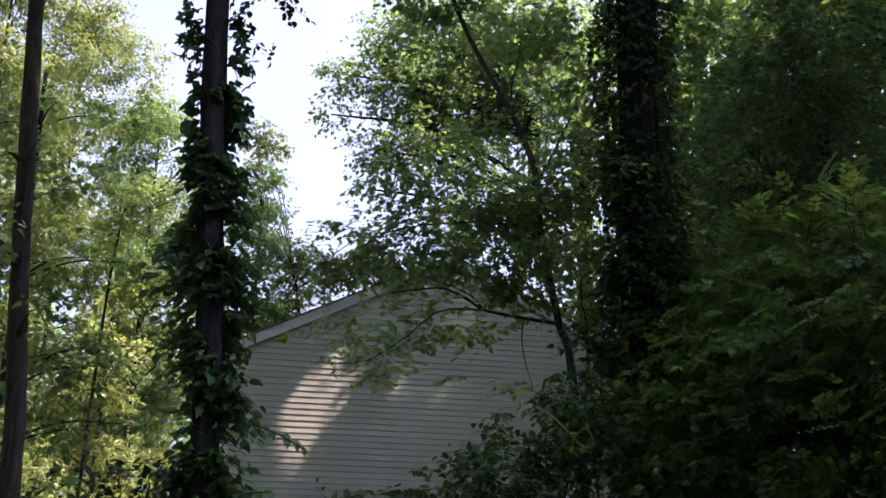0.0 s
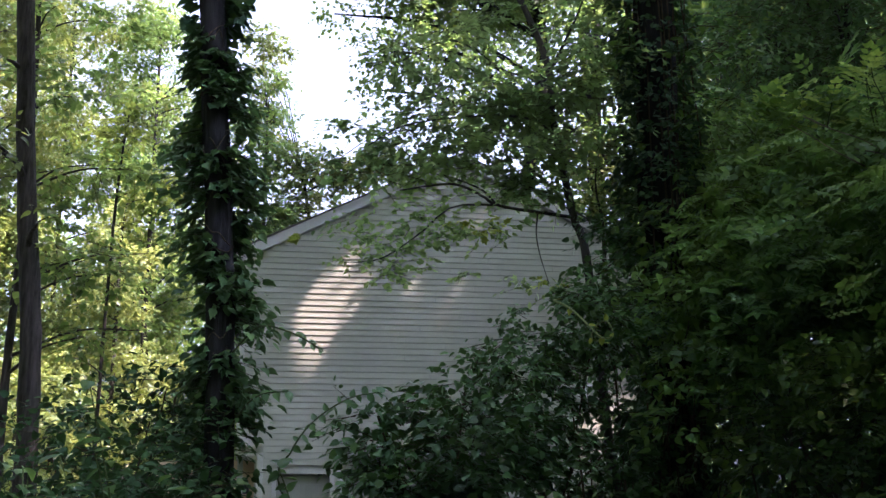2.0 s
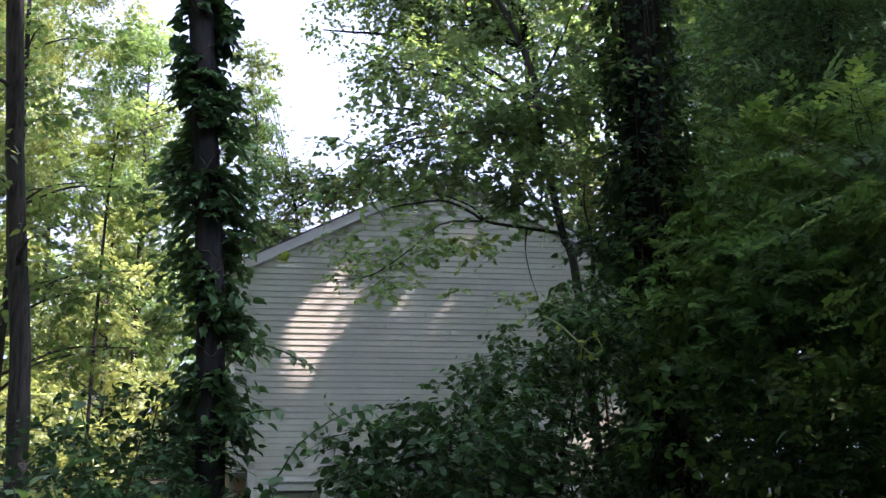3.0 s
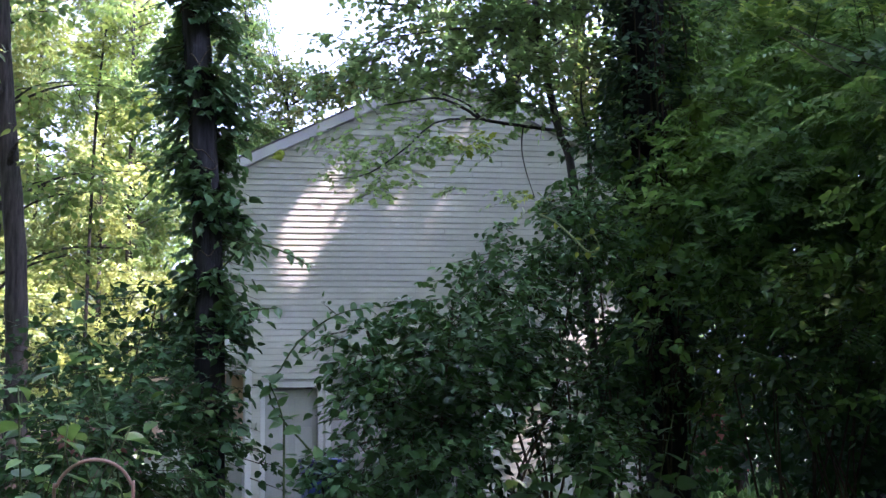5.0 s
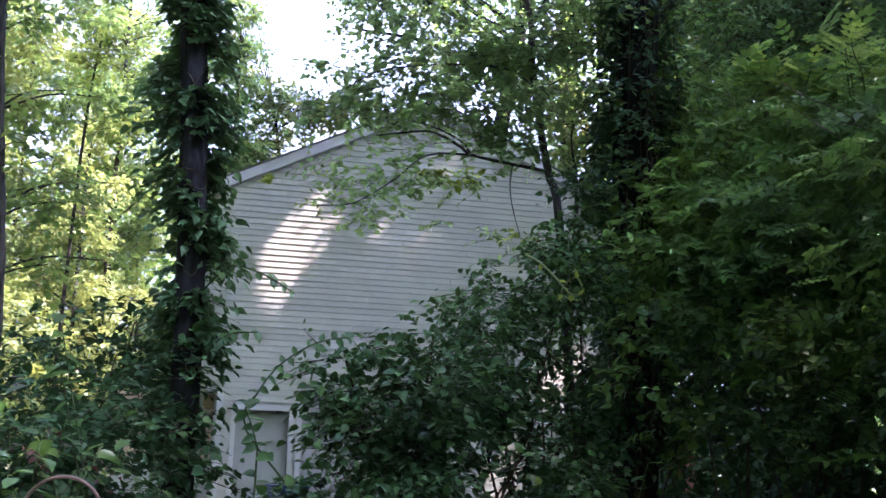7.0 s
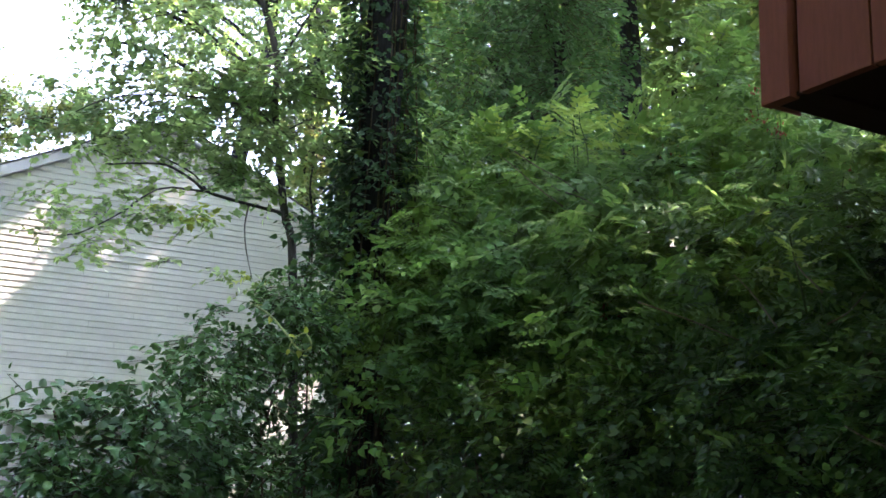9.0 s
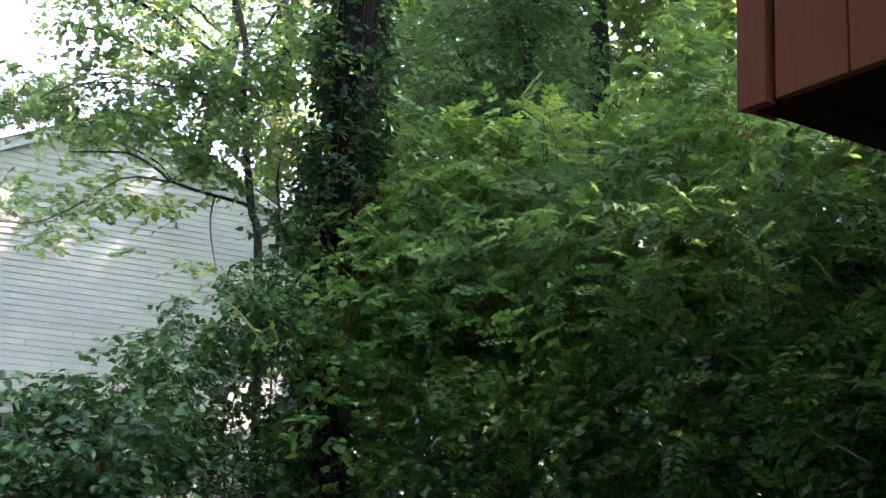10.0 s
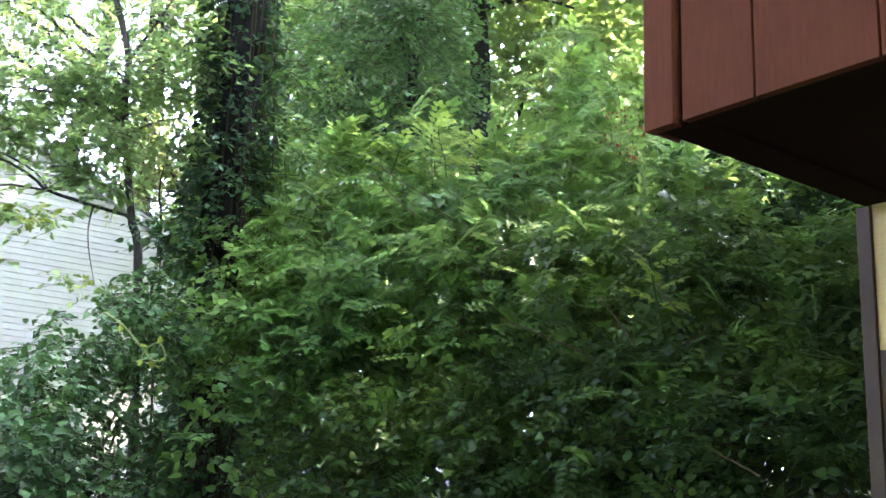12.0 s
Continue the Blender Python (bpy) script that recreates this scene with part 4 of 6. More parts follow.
def stout_ivy_tree():
    base = STOUT[0]
    ob = thing("tree", base, "stout dark trunk buried in small-leaved ivy", "tree")
    b = np.array(base)
    part("trunk", tube(bmesh.new(), [Vector(p) - Vector(base) for p in STOUT], 0.145, 0.175, 30, 16, 0.15, 0.07), BARK, ob)
    line = np.array([tuple(p) for p in spline(STOUT, 200)])
    n = 5200
    k = (rng.random(n) * 199).astype(int)
    a = rng.random(n) * 2 * math.pi
    z = line[k, 2]
    wide = np.interp(z, [0, 1.0, 1.8, 2.6, 3.6, 5, 7, 9], [0.16, 0.2, 0.26, 0.23, 0.21, 0.21, 0.25, 0.34])
    wide = wide * (1 + 0.25 * np.sin(z * 3.1 + a))
    out = np.stack((np.cos(a), np.sin(a), 0.15 * rng.normal(size=n)), 1)
    front = (out[:, 1] < -0.5) & (z > 0.9)
    ok = (~front) | (rng.random(n) < 0.38)
    ok &= (z > 1.55) | (rng.random(n) < 0.08)
    reach = np.where(front, 0.19 + 0.04 * rng.random(n), 0.14 + (wide - 0.14) * rng.random(n) ** 0.6)
    c = (line[k] + out * reach[:, None])[ok]
    out, k = out[ok], k[ok]
    pos, tip, nor, siz, end = sprays(c, out, 5, 0.14, 0.058, 0.6, 0.3, 0.5)
    part("ivy", leaf_mesh("ivy", OVAL, pos - b, tip, nor, siz), LEAF_IVY, ob, "dark ivy leaves", "stuff")
    part("ivy_wood", twig_mesh("ivy_wood", line[k[::2]] - b, end[::2] - b, 0.003), TWIG, ob, kind="stuff")
    # runners hanging down the trunk
    for i in range(14):
        a = rng.random() * 6.28
        o = Vector((math.cos(a) * 0.2, -abs(math.sin(a)) * 0.2, 0))
        z0 = 1.2 + 0.5 * rng.random()
        pts = [Vector((STOUT[0][0], STOUT[0][1], zz)) + o * (1 + 0.25 * rng.normal()) - Vector(base) for zz in (z0, z0 + 1.3, z0 + 2.6, z0 + 4.2)]
        part("runner", tube(bmesh.new(), pts, 0.009, 0.006, 12, 5, 0.2), TWIG, ob)
    # short leafy sprigs that stand off the trunk
    for i in range(26):
        zz = 1.7 + 3.9 * (i + rng.random()) / 26
        q = Vector(line[int(np.argmin(abs(line[:, 2] - zz)))]) - Vector(base)
        side = 1 if i % 2 else -1
        reach = 0.32 + 0.22 * rng.random()
        pts = [q + Vector((0.1 * side, -0.16, 0)), q + Vector((side * reach * 0.6, -0.28, 0.07 + 0.05 * rng.normal())), q + Vector((side * reach, -0.3 - 0.1 * rng.random(), 0.02))]
        part("sprig", tube(bmesh.new(), pts, 0.005, 0.0025, 8, 5), TWIG, ob)
        m = 9
        sp = np.array([tuple(p) for p in spline(pts, m)])
        flip = np.where(np.arange(m) % 2, 1.0, -1.0)
        tip = np.stack((0.7 * side + 0.25 * rng.normal(size=m), 0.75 * flip + 0.2 * rng.normal(size=m), -0.15 + 0.25 * rng.normal(size=m)), 1)
        part("sprig_leaves", leaf_mesh("sprig_leaves", OVATE, sp, tip, np.array((0, -0.35, 0.9)) + 0.25 * rng.normal(size=sp.shape), 0.06 + 0.035 * rng.random(m)), LEAF_ASH if i % 3 else LEAF_THICKET, ob, kind="stuff")
    foliage(ob, base, [(1.19, 7.61, 3.5, 0.16), (1.79, 7.59, 4.21, 0.25), (1.89, 7.57, 4.76, 0.28), (1.78, 7.49, 3.57, 0.3), (1.26, 7.7, 4.88, 0.2), (1.32, 7.48, 2.97, 0.35), (1.7, 7.41, 2.97, 0.3), (1.7, 7.61, 5.5, 0.25)], LEAF_THICKET, OVATE, 55, 5, 0.18, 0.058, "ivy_bough", 0.4, 0.3, 0.4, 0.003)
    # Crown above the view, added to shade the yard and the maple.
    crown = [(0.0, 9.6, 12.0, 1.7), (1.5, 8.0, 13.2, 1.9), (3.0, 7.2, 12.2, 1.8), (-0.6, 11.4, 13.2, 1.6), (2.0, 11.0, 13.6, 1.8), (0.6, 7.4, 11.0, 1.4), (-1.6, 9.4, 13.4, 1.5), (-2.2, 12.0, 14.0, 1.6), (0.2, 12.6, 14.4, 1.6), (-0.8, 13.6, 14.6, 1.4)]
    for x, y, z, r in crown:
        limb_to(ob, base, (1.58, 7.92, 8.6), (x, y, z), 0.07, 0.02, BARK)
    foliage(ob, base, crown, LEAF_OAK, OVAL, 10, 5, 0.45, 0.195, keep=sun_streak_cut, gap=-3.0, twigs=0)


stout_ivy_tree()

# crown that stands over the neighbour's roof
tree("tree", "tall oak crown rising behind the gable roof", [(1.4, 25.5, 0), (1.3, 25.4, 7), (2.08, 24.91, 12.69), (1.16, 24.97, 15.94)], 0.26, 0.12,
     [(-2.77, 23.84, 14.41, 0.5), (-3.06, 24.01, 13.38, 0.3), (-1.95, 23.92, 12.39, 0.55), (-1.34, 23.96, 14.13, 1), (-1.12, 23.97, 12.44, 0.75), (-1.48, 23.95, 15.57, 0.8), (-0.48, 24.5, 15.59, 1.4), (0.61, 24.99, 14.26, 1.5), (0.08, 24, 11.9, 0.8), (1.15, 24.97, 16.28, 1.6), (2.06, 24.91, 14.44, 1.4), (2.78, 24.84, 16.26, 1.4), (-2.02, 23.91, 11.33, 0.25), (-0.12, 25, 13.91, 1.2)], LEAF_OAK, OVAL, 43, 6, 0.40, 0.112, BARK, "woodland trees")
# Crown stands above the view; added to break up sunlight on the wood.
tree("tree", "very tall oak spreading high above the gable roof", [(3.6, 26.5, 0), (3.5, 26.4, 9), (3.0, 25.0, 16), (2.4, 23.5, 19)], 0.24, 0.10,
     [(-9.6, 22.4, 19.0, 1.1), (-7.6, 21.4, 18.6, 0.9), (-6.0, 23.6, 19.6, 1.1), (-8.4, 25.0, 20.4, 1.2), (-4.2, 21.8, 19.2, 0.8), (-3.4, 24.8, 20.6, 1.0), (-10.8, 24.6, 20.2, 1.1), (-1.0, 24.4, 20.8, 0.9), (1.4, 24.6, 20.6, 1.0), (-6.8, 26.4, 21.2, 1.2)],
     LEAF_OAK, KITE, 13, 5, 0.45, 0.22, BARK, "shade trees", keep=sun_streak_cut, gap=-0.4, twigs=0, squash=0.6)
tree("tree", "tall tree behind the gable roof, crown partly sunlit", [(3.2, 24, 0), (3.1, 24, 8), (3.4, 24.3, 14)], 0.24, 0.12,
     [(1.8, 22.93, 10.8, 1), (2.96, 22.81, 12.07, 1.1), (3.49, 22.73, 13.83, 1.2), (0.89, 22.98, 10.64, 0.7), (2.34, 21.88, 9.21, 0.8), (3.06, 21.79, 8.44, 0.9), (4.68, 23.54, 12.18, 1.5), (5.91, 23.26, 14.2, 1.6), (2.91, 20.8, 6.7, 0.8), (2.24, 20.88, 7.64, 0.6)], LEAF_OAK, OVAL, 30, 6, 0.40, 0.11, BARK, "woodland trees", gap=0.1)
# The yellow leaf colour stands in for sunlight on this tree.
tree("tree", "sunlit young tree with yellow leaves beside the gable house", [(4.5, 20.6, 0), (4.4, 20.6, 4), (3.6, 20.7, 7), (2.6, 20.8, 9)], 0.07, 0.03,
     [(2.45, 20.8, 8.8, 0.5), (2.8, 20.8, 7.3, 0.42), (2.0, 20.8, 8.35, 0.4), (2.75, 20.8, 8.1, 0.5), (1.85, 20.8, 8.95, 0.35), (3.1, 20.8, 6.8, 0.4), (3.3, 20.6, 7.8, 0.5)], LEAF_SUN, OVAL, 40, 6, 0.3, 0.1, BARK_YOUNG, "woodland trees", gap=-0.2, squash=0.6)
tree("tree", "small tree peeping over the eave of the house", [(-3.6, 27, 0), (-3.6, 27, 6), (-4.1, 26.69, 9.84)], 0.10, 0.04,
     [(-4.2, 26.67, 10.14, 0.45), (-4.56, 26.61, 9.33, 0.6), (-3.57, 26.76, 9.57, 0.45), (-5, 26.53, 8.68, 0.8), (-4.16, 26.68, 8.76, 0.7), (-2.8, 26.85, 10.1, 0.5), (-1.92, 26.93, 10.48, 0.6), (-0.17, 27, 11.86, 0.6), (-5.3, 26.4, 13.9, 0.45), (-5.0, 26.4, 13.6, 0.4), (-5.1, 26.4, 12.9, 0.4), (-5.4, 26.4, 12.6, 0.45), (-5.2, 26.4, 11.9, 0.45), (-5.5, 26.4, 11.3, 0.5), (-4.9, 26.4, 11.2, 0.35), (-4.65, 26.4, 10.7, 0.4), (-4.2, 26.4, 10.5, 0.4), (-3.75, 26.4, 10.4, 0.4), (-3.4, 26.4, 10.2, 0.4), (-3.0, 26.4, 10.0, 0.4), (-2.5, 26.4, 10.1, 0.45), (-2.1, 26.4, 10.4, 0.4)], LEAF_FAR, OVAL, 42, 6, 0.3, 0.11, BARK, "woodland trees")

# trees added to shade siding and yard; their crowns stand mostly out of view
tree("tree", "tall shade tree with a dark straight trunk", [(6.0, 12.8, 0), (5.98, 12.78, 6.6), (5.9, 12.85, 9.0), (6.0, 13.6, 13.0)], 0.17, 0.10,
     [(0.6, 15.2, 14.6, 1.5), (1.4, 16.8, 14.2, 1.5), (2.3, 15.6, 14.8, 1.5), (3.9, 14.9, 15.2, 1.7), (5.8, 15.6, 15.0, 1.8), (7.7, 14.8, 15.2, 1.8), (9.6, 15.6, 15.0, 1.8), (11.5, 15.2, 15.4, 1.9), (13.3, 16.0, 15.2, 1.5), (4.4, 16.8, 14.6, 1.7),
      (6.8, 17.2, 15.0, 1.8), (9.0, 17.4, 15.4, 1.8), (11.4, 17.6, 15.4, 1.8), (5.4, 13.0, 9.4, 1.3), (8.0, 13.2, 9.2, 1.5), (6.8, 14.4, 11.6, 1.7), (3.4, 13.4, 13.6, 1.5)], LEAF_OAK, KITE, 14, 5, 0.45, 0.235, BARK, "shade trees", keep=sun_streak_cut, gap=-3.0, twigs=0)
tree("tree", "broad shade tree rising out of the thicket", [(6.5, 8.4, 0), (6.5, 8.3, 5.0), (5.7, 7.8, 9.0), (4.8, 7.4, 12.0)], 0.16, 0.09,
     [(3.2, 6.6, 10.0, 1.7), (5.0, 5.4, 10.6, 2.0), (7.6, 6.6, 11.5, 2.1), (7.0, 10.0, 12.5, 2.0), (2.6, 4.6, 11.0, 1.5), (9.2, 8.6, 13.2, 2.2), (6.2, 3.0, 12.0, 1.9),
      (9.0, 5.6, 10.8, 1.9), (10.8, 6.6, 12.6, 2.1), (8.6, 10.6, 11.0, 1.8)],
     LEAF_OAK, KITE, 14.5, 5, 0.45, 0.24, BARK, "shade trees", keep=sun_streak_cut, gap=-3.0, twigs=0)
tree("tree", "tall shade tree that roofs the yard", [(-3.4, -4.0, 0), (-3.5, -3.6, 6.0), (-3.3, -2.0, 11.0), (-3.4, 0.5, 14.0)], 0.24, 0.12,
     [(-3.0, 0.0, 14.0, 2.4), (-5.2, 3.0, 14.0, 2.4), (-2.0, 4.2, 15.0, 2.3), (-6.2, -1.0, 15.0, 2.4), (-1.0, -3.2, 15.0, 2.3), (-7.2, 6.2, 15.0, 2.4), (-4.0, 7.4, 15.5, 2.2), (1.2, 1.2, 15.0, 2.1), (-0.4, 6.6, 15.5, 2.0), (-8.6, 2.4, 14.0, 2.2)],
     LEAF_OAK, KITE, 11, 4, 0.5, 0.37, BARK, "shade trees", gap=-3.0, twigs=0)

tree("tree", "leafy understorey tree in the shade behind the thicket", [(4.3, 11.4, -0.08), (4.3, 11.4, 3), (4.4, 11.5, 6.2), (4.5, 11.5, 8)], 0.09, 0.04,
     [(3.74, 11.55, 7.2, 0.8), (4.59, 11.76, 6.94, 0.8), (4.43, 11.83, 7.78, 0.8), (3.12, 11.23, 6.36, 0.6), (3.92, 11.49, 6.19, 0.7), (4.71, 11.71, 6.5, 0.55), (4.96, 11.93, 7.64, 0.5), (4.26, 11.57, 5.92, 0.5), (3.41, 11.14, 5.57, 0.6), (2.9, 9.7, 5.9, 0.5), (3.4, 9.5, 6.5, 0.6), (3.8, 9.8, 5.8, 0.5), (3.2, 10.0, 7.2, 0.6), (3.9, 9.7, 7.4, 0.6)], LEAF_CREEPER, OVAL, 64, 6, 0.3, 0.072, BARK, "shade trees", gap=-0.3)

tree("tree", "shaded tree with a dense crown behind the straight trunk", [(7.4, 14.2, -0.08), (7.4, 14.2, 3), (7.3, 14.1, 6.2), (7.4, 14.2, 8.4)], 0.08, 0.04,
     [(6.3, 13.6, 7.4, 0.7), (6.9, 13.8, 6.9, 0.7), (7.4, 13.6, 7.6, 0.7), (6.6, 13.9, 8.2, 0.7), (7.9, 13.9, 6.8, 0.7), (7.2, 14.0, 8.9, 0.8), (8.1, 14.2, 8.0, 0.8), (6.2, 13.8, 6.5, 0.6), (8.6, 14.0, 7.2, 0.7), (7.0, 13.7, 6.1, 0.6), (7.9, 13.8, 6.0, 0.6), (8.9, 14.2, 8.6, 0.8)], LEAF_OAK, OVAL, 30, 6, 0.3, 0.09, BARK, "shade trees", gap=-0.4)

# ------------------------------------------------------------------ sunlit woodland beyond
WOOD = [
    (-10.8, 22.5, 17.5, 7.5, 2.5, 34),
    (-7.4, 24.4, 14, 7, 1.7, 34),
    (-5, 26, 12.6, 6.5, 1.15, 34),
    (-13.4, 21, 16, 5, 2.6, 34),
    (-9.4, 24.5, 6.4, 1, 1.6, 34),
    (-7.4, 22.4, 8.2, 1.5, 1.3, 34),
    (-11, 28, 19, 8, 3, 34),
    (-6.7, 24.8, 5.4, 0.6, 1.3, 34),
    (-11.3, 21.5, 6.6, 0.8, 1.5, 34),
    (-8.4, 28, 12.5, 3, 2, 34),
    (-15.5, 25, 19, 4, 3, 34),
    (-4.9, 23.5, 4.8, 0.6, 1, 34),
    (-8.6, 20.6, 4.6, 0.5, 1.1, 34),
    (5.2, 20, 15, 5, 1.9, 30),
    (8.5, 21, 17, 5, 2.3, 26),
    (11.5, 18, 16, 4, 2.3, 26),
    (13.5, 13, 15, 4, 2.3, 26),
    (15.5, 21, 23, 5, 3.2, 24),
    (10.5, 26, 20, 7, 3, 20),
    (6.4, 25, 18, 7, 2.5, 20),
    (9.5, 13.5, 8.5, 2.5, 1.6, 26),
    # Tall trees out past the right edge, added to shade the wood there.
    (23, 21, 23, 5, 3.3, 24),
    (16, 8, 22, 5, 3.2, 24),
    (20, 18, 24, 6, 3.4, 20),
    (13.4, 8, 10, 3, 1.8, 14),
    # Unseen trees round the viewer, added to dim the light on the yard.
    (-6.5, -1, 13, 5.5, 2.8, 9),
    (-4.5, -7, 13, 5, 2.8, 9),
    (-9, 4.5, 13, 5.5, 2.6, 9),
    (-10, -7, 14, 4, 3, 8),
    (0.2, -11, 14, 5, 3, 9),
    (-2.4, -3.4, 13.5, 7.5, 2.6, 9),
    (-12, 10, 13, 4, 2.6, 9),
]
for i, (x, y, top, low, r, dens) in enumerate(WOOD):
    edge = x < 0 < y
    # Leaf colours stand in for sun and shade on these crowns.
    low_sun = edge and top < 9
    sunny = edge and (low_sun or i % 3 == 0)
    share, leaf_size = (1.5, 0.112) if edge and x > -12 and y > 15 else (0.26, 0.345) if x > 12 or y < 5 else (0.46, 0.247)
    layers, per_layer = (8, 6) if edge and y > 15 else (6, 3)
    blobs = []
    for j in range(layers):
        u = j / (layers - 1)
        zz = low + (top - low) * u
        rr = r * (0.55 + 0.45 * math.sin(math.pi * (0.18 + 0.72 * u)))
        for k in range(per_layer):
            a = 2 * math.pi * (k + rng.random()) / per_layer + j
            off = (0.35 + 0.6 * rng.random() if per_layer > 3 else 0.66) * rr * (1 if j < layers - 1 else 0.5)
            size = rr * (0.24 + 0.16 * rng.random() if per_layer > 3 else 0.36 + 0.2 * rng.random())
            blobs.append((x + math.cos(a) * off, y + math.sin(a) * off, zz - 0.4 * rr + 0.3 * rr * rng.normal(), size))
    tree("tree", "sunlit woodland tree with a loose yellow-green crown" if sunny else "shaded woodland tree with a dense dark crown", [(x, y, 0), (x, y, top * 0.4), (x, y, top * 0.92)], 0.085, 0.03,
         blobs, LEAF_SUN if low_sun else LEAF_FAR if sunny else LEAF_OAK, KITE, dens * share, 6, 0.36, leaf_size, BARK_PALE, "woodland trees", twigs=0, keep=sun_streak_cut, gap=0.0 if edge else -0.35, squash=0.5 if edge else 0.85)


def wood_band(name, label, a0, a1, r0, r1, n, z1, size, mat=LEAF_FAR):
    """Far wood as one mass of leaves between two rings round the viewer."""
    a = radians(a0) + radians(a1 - a0) * rng.random(n)
    r = r0 + (r1 - r0) * rng.random(n)
    clump = 0.5 + 0.5 * np.sin(a * 31 + 1.7) * np.sin(a * 13)
    z = z1 * (0.55 + 0.45 * clump) * rng.random(n) ** 0.8
    c = np.stack((r * np.sin(a), r * np.cos(a), z), 1) + 0.8 * rng.normal(size=(n, 3)) * np.array((1, 1, 0.3))
    c[:, 2] = np.abs(c[:, 2])
    out = unit(rng.normal(size=(n, 3)))
    pos, tip, nor, siz, end = sprays(c, out, 5, size * 3, size)
    me = leaf_mesh(name, KITE, pos, tip, nor, siz)
    me.materials.append(mat)
    tagged(new(name, me), label, "woods", kind="stuff")


# Darker leaves put the shaded gaps of the wood into colour.
wood_band("far_woods", "dense wood far behind the houses, shaded gaps put into darker leaves", -48, -9.5, 30, 42, 9000, 13, 0.30, LEAF_OAK)
wood_band("far_woods", "dense wood closing the view beyond the thicket", 9, 62, 27, 42, 11500, 21, 0.32, LEAF_OAK)
wood_band("far_woods", "low wood closing the view behind the gable house", -10, 8, 34, 44, 4000, 8, 0.26)
# Never in view; added to block skylight from behind.
wood_band("far_woods", "wood added unseen behind the viewer to hold back skylight", 75, 305, 13, 26, 6000, 20, 1.0)

# ------------------------------------------------------------------ thicket and undergrowth


def shrub(name, label, base, blobs, mat, outline, per_area, leaves, length, size, stems=5, stem_r=0.012, droop=0.3, flat=0.4, lie=0.4, group="thicket", category="shrub", stem_mat=None, fronds=0, hole=0.1):
    ob = thing(name, base, label, category, group)
    bv = Vector(base)
    for i in range(stems):
        x, y, z, r = blobs[int(i * len(blobs) / stems)]
        g = Vector((x, y, z)) - bv
        s = Vector((0.15 * rng.normal(), 0.15 * rng.normal(), 0))
        part("stem", tube(bmesh.new(), [s, s.lerp(g, 0.5) + Vector((0.1 * rng.normal(), 0.1 * rng.normal(), 0.12)), g], stem_r, stem_r * 0.4, 10, 6, 0.15), stem_mat or TWIG, ob)
    foliage(ob, base, blobs, mat, outline, per_area, leaves, length, size, "leaves", droop, flat, lie + (0.25 if outline is OVATE else 0.12), 0.003, gap=hole, face=1.1 if outline is OVATE else 1.9)
    # single long leaves that stand out of the yard side
    for i in range(fronds):
        x, y, z, rad = blobs[i % len(blobs)]
        d = Vector((-0.45 + 0.55 * rng.normal(), -0.75 + 0.3 * rng.normal(), 0.25 + 0.45 * rng.normal())).normalized()
        p = Vector((x, y, z)) + d * rad * (0.8 + 0.35 * rng.random()) - bv
        side = -1.0 if rng.random() < 0.5 else 1.0
        tip = np.array([(0.9 * side + 0.3 * rng.normal(), -0.35 + 0.35 * rng.normal(), -0.05 + 0.3 * rng.normal())])
        nor = np.array([(-0.2 + 0.25 * rng.normal(), -0.5 + 0.25 * rng.normal(), 0.85)])
        part("leaf", leaf_mesh("leaf", LOCUST[i % 3], np.array([tuple(p)]), tip, nor, np.array([0.24 + 0.16 * rng.random()])), mat if i % 3 else LEAF_ASH, ob)
    return ob


shrub("shrub", "ash saplings with bright feathered leaves above the thicket", (2.4, 8.1, -0.08), [(1.94, 8.34, 3.97, 0.42), (2.31, 8.34, 4.18, 0.42), (2.66, 8.22, 4.25, 0.4), (3.14, 7.93, 4.35, 0.42), (2.75, 7.66, 3.84, 0.5), (3.38, 7.37, 4.01, 0.5), (2.29, 7.61, 3.49, 0.5), (2.99, 7.12, 3.49, 0.55), (3.56, 7.05, 3.73, 0.5), (1.98, 7.71, 3.34, 0.45)], LEAF_ASH, FROND, 44, 3, 0.22, 0.225, 7, 0.011, lie=0.28, fronds=34)
shrub("shrub", "tall ash sapling with a feathery leading shoot", (4.2, 7.4, -0.08), [(4.47, 7.91, 5.48, 0.22), (4.51, 7.88, 5.81, 0.12), (4.33, 7.76, 4.97, 0.4), (4.49, 7.3, 4.61, 0.5), (4.07, 7.33, 4.35, 0.5), (4.39, 6.77, 3.97, 0.6), (4.54, 6.15, 3.8, 0.55), (4.58, 5.73, 3.5, 0.5)], LEAF_ASH, FROND, 44, 3, 0.22, 0.225, 6, 0.011, lie=0.28, fronds=40)
shrub("shrub", "dense green thicket of feathered leaves", (2.6, 6.9, -0.08), [(2.04, 7.27, 2.9, 0.55), (2.44, 6.92, 3.05, 0.55), (2.82, 6.53, 2.96, 0.6), (3.15, 6.13, 3.01, 0.6), (2.22, 6.79, 2.48, 0.55), (2.62, 6.41, 2.47, 0.55), (2.91, 6.04, 2.5, 0.55), (1.86, 7.43, 2.74, 0.5)], LEAF_ASH, FROND, 48, 3, 0.2, 0.19, 8, 0.009, lie=0.3, fronds=75)
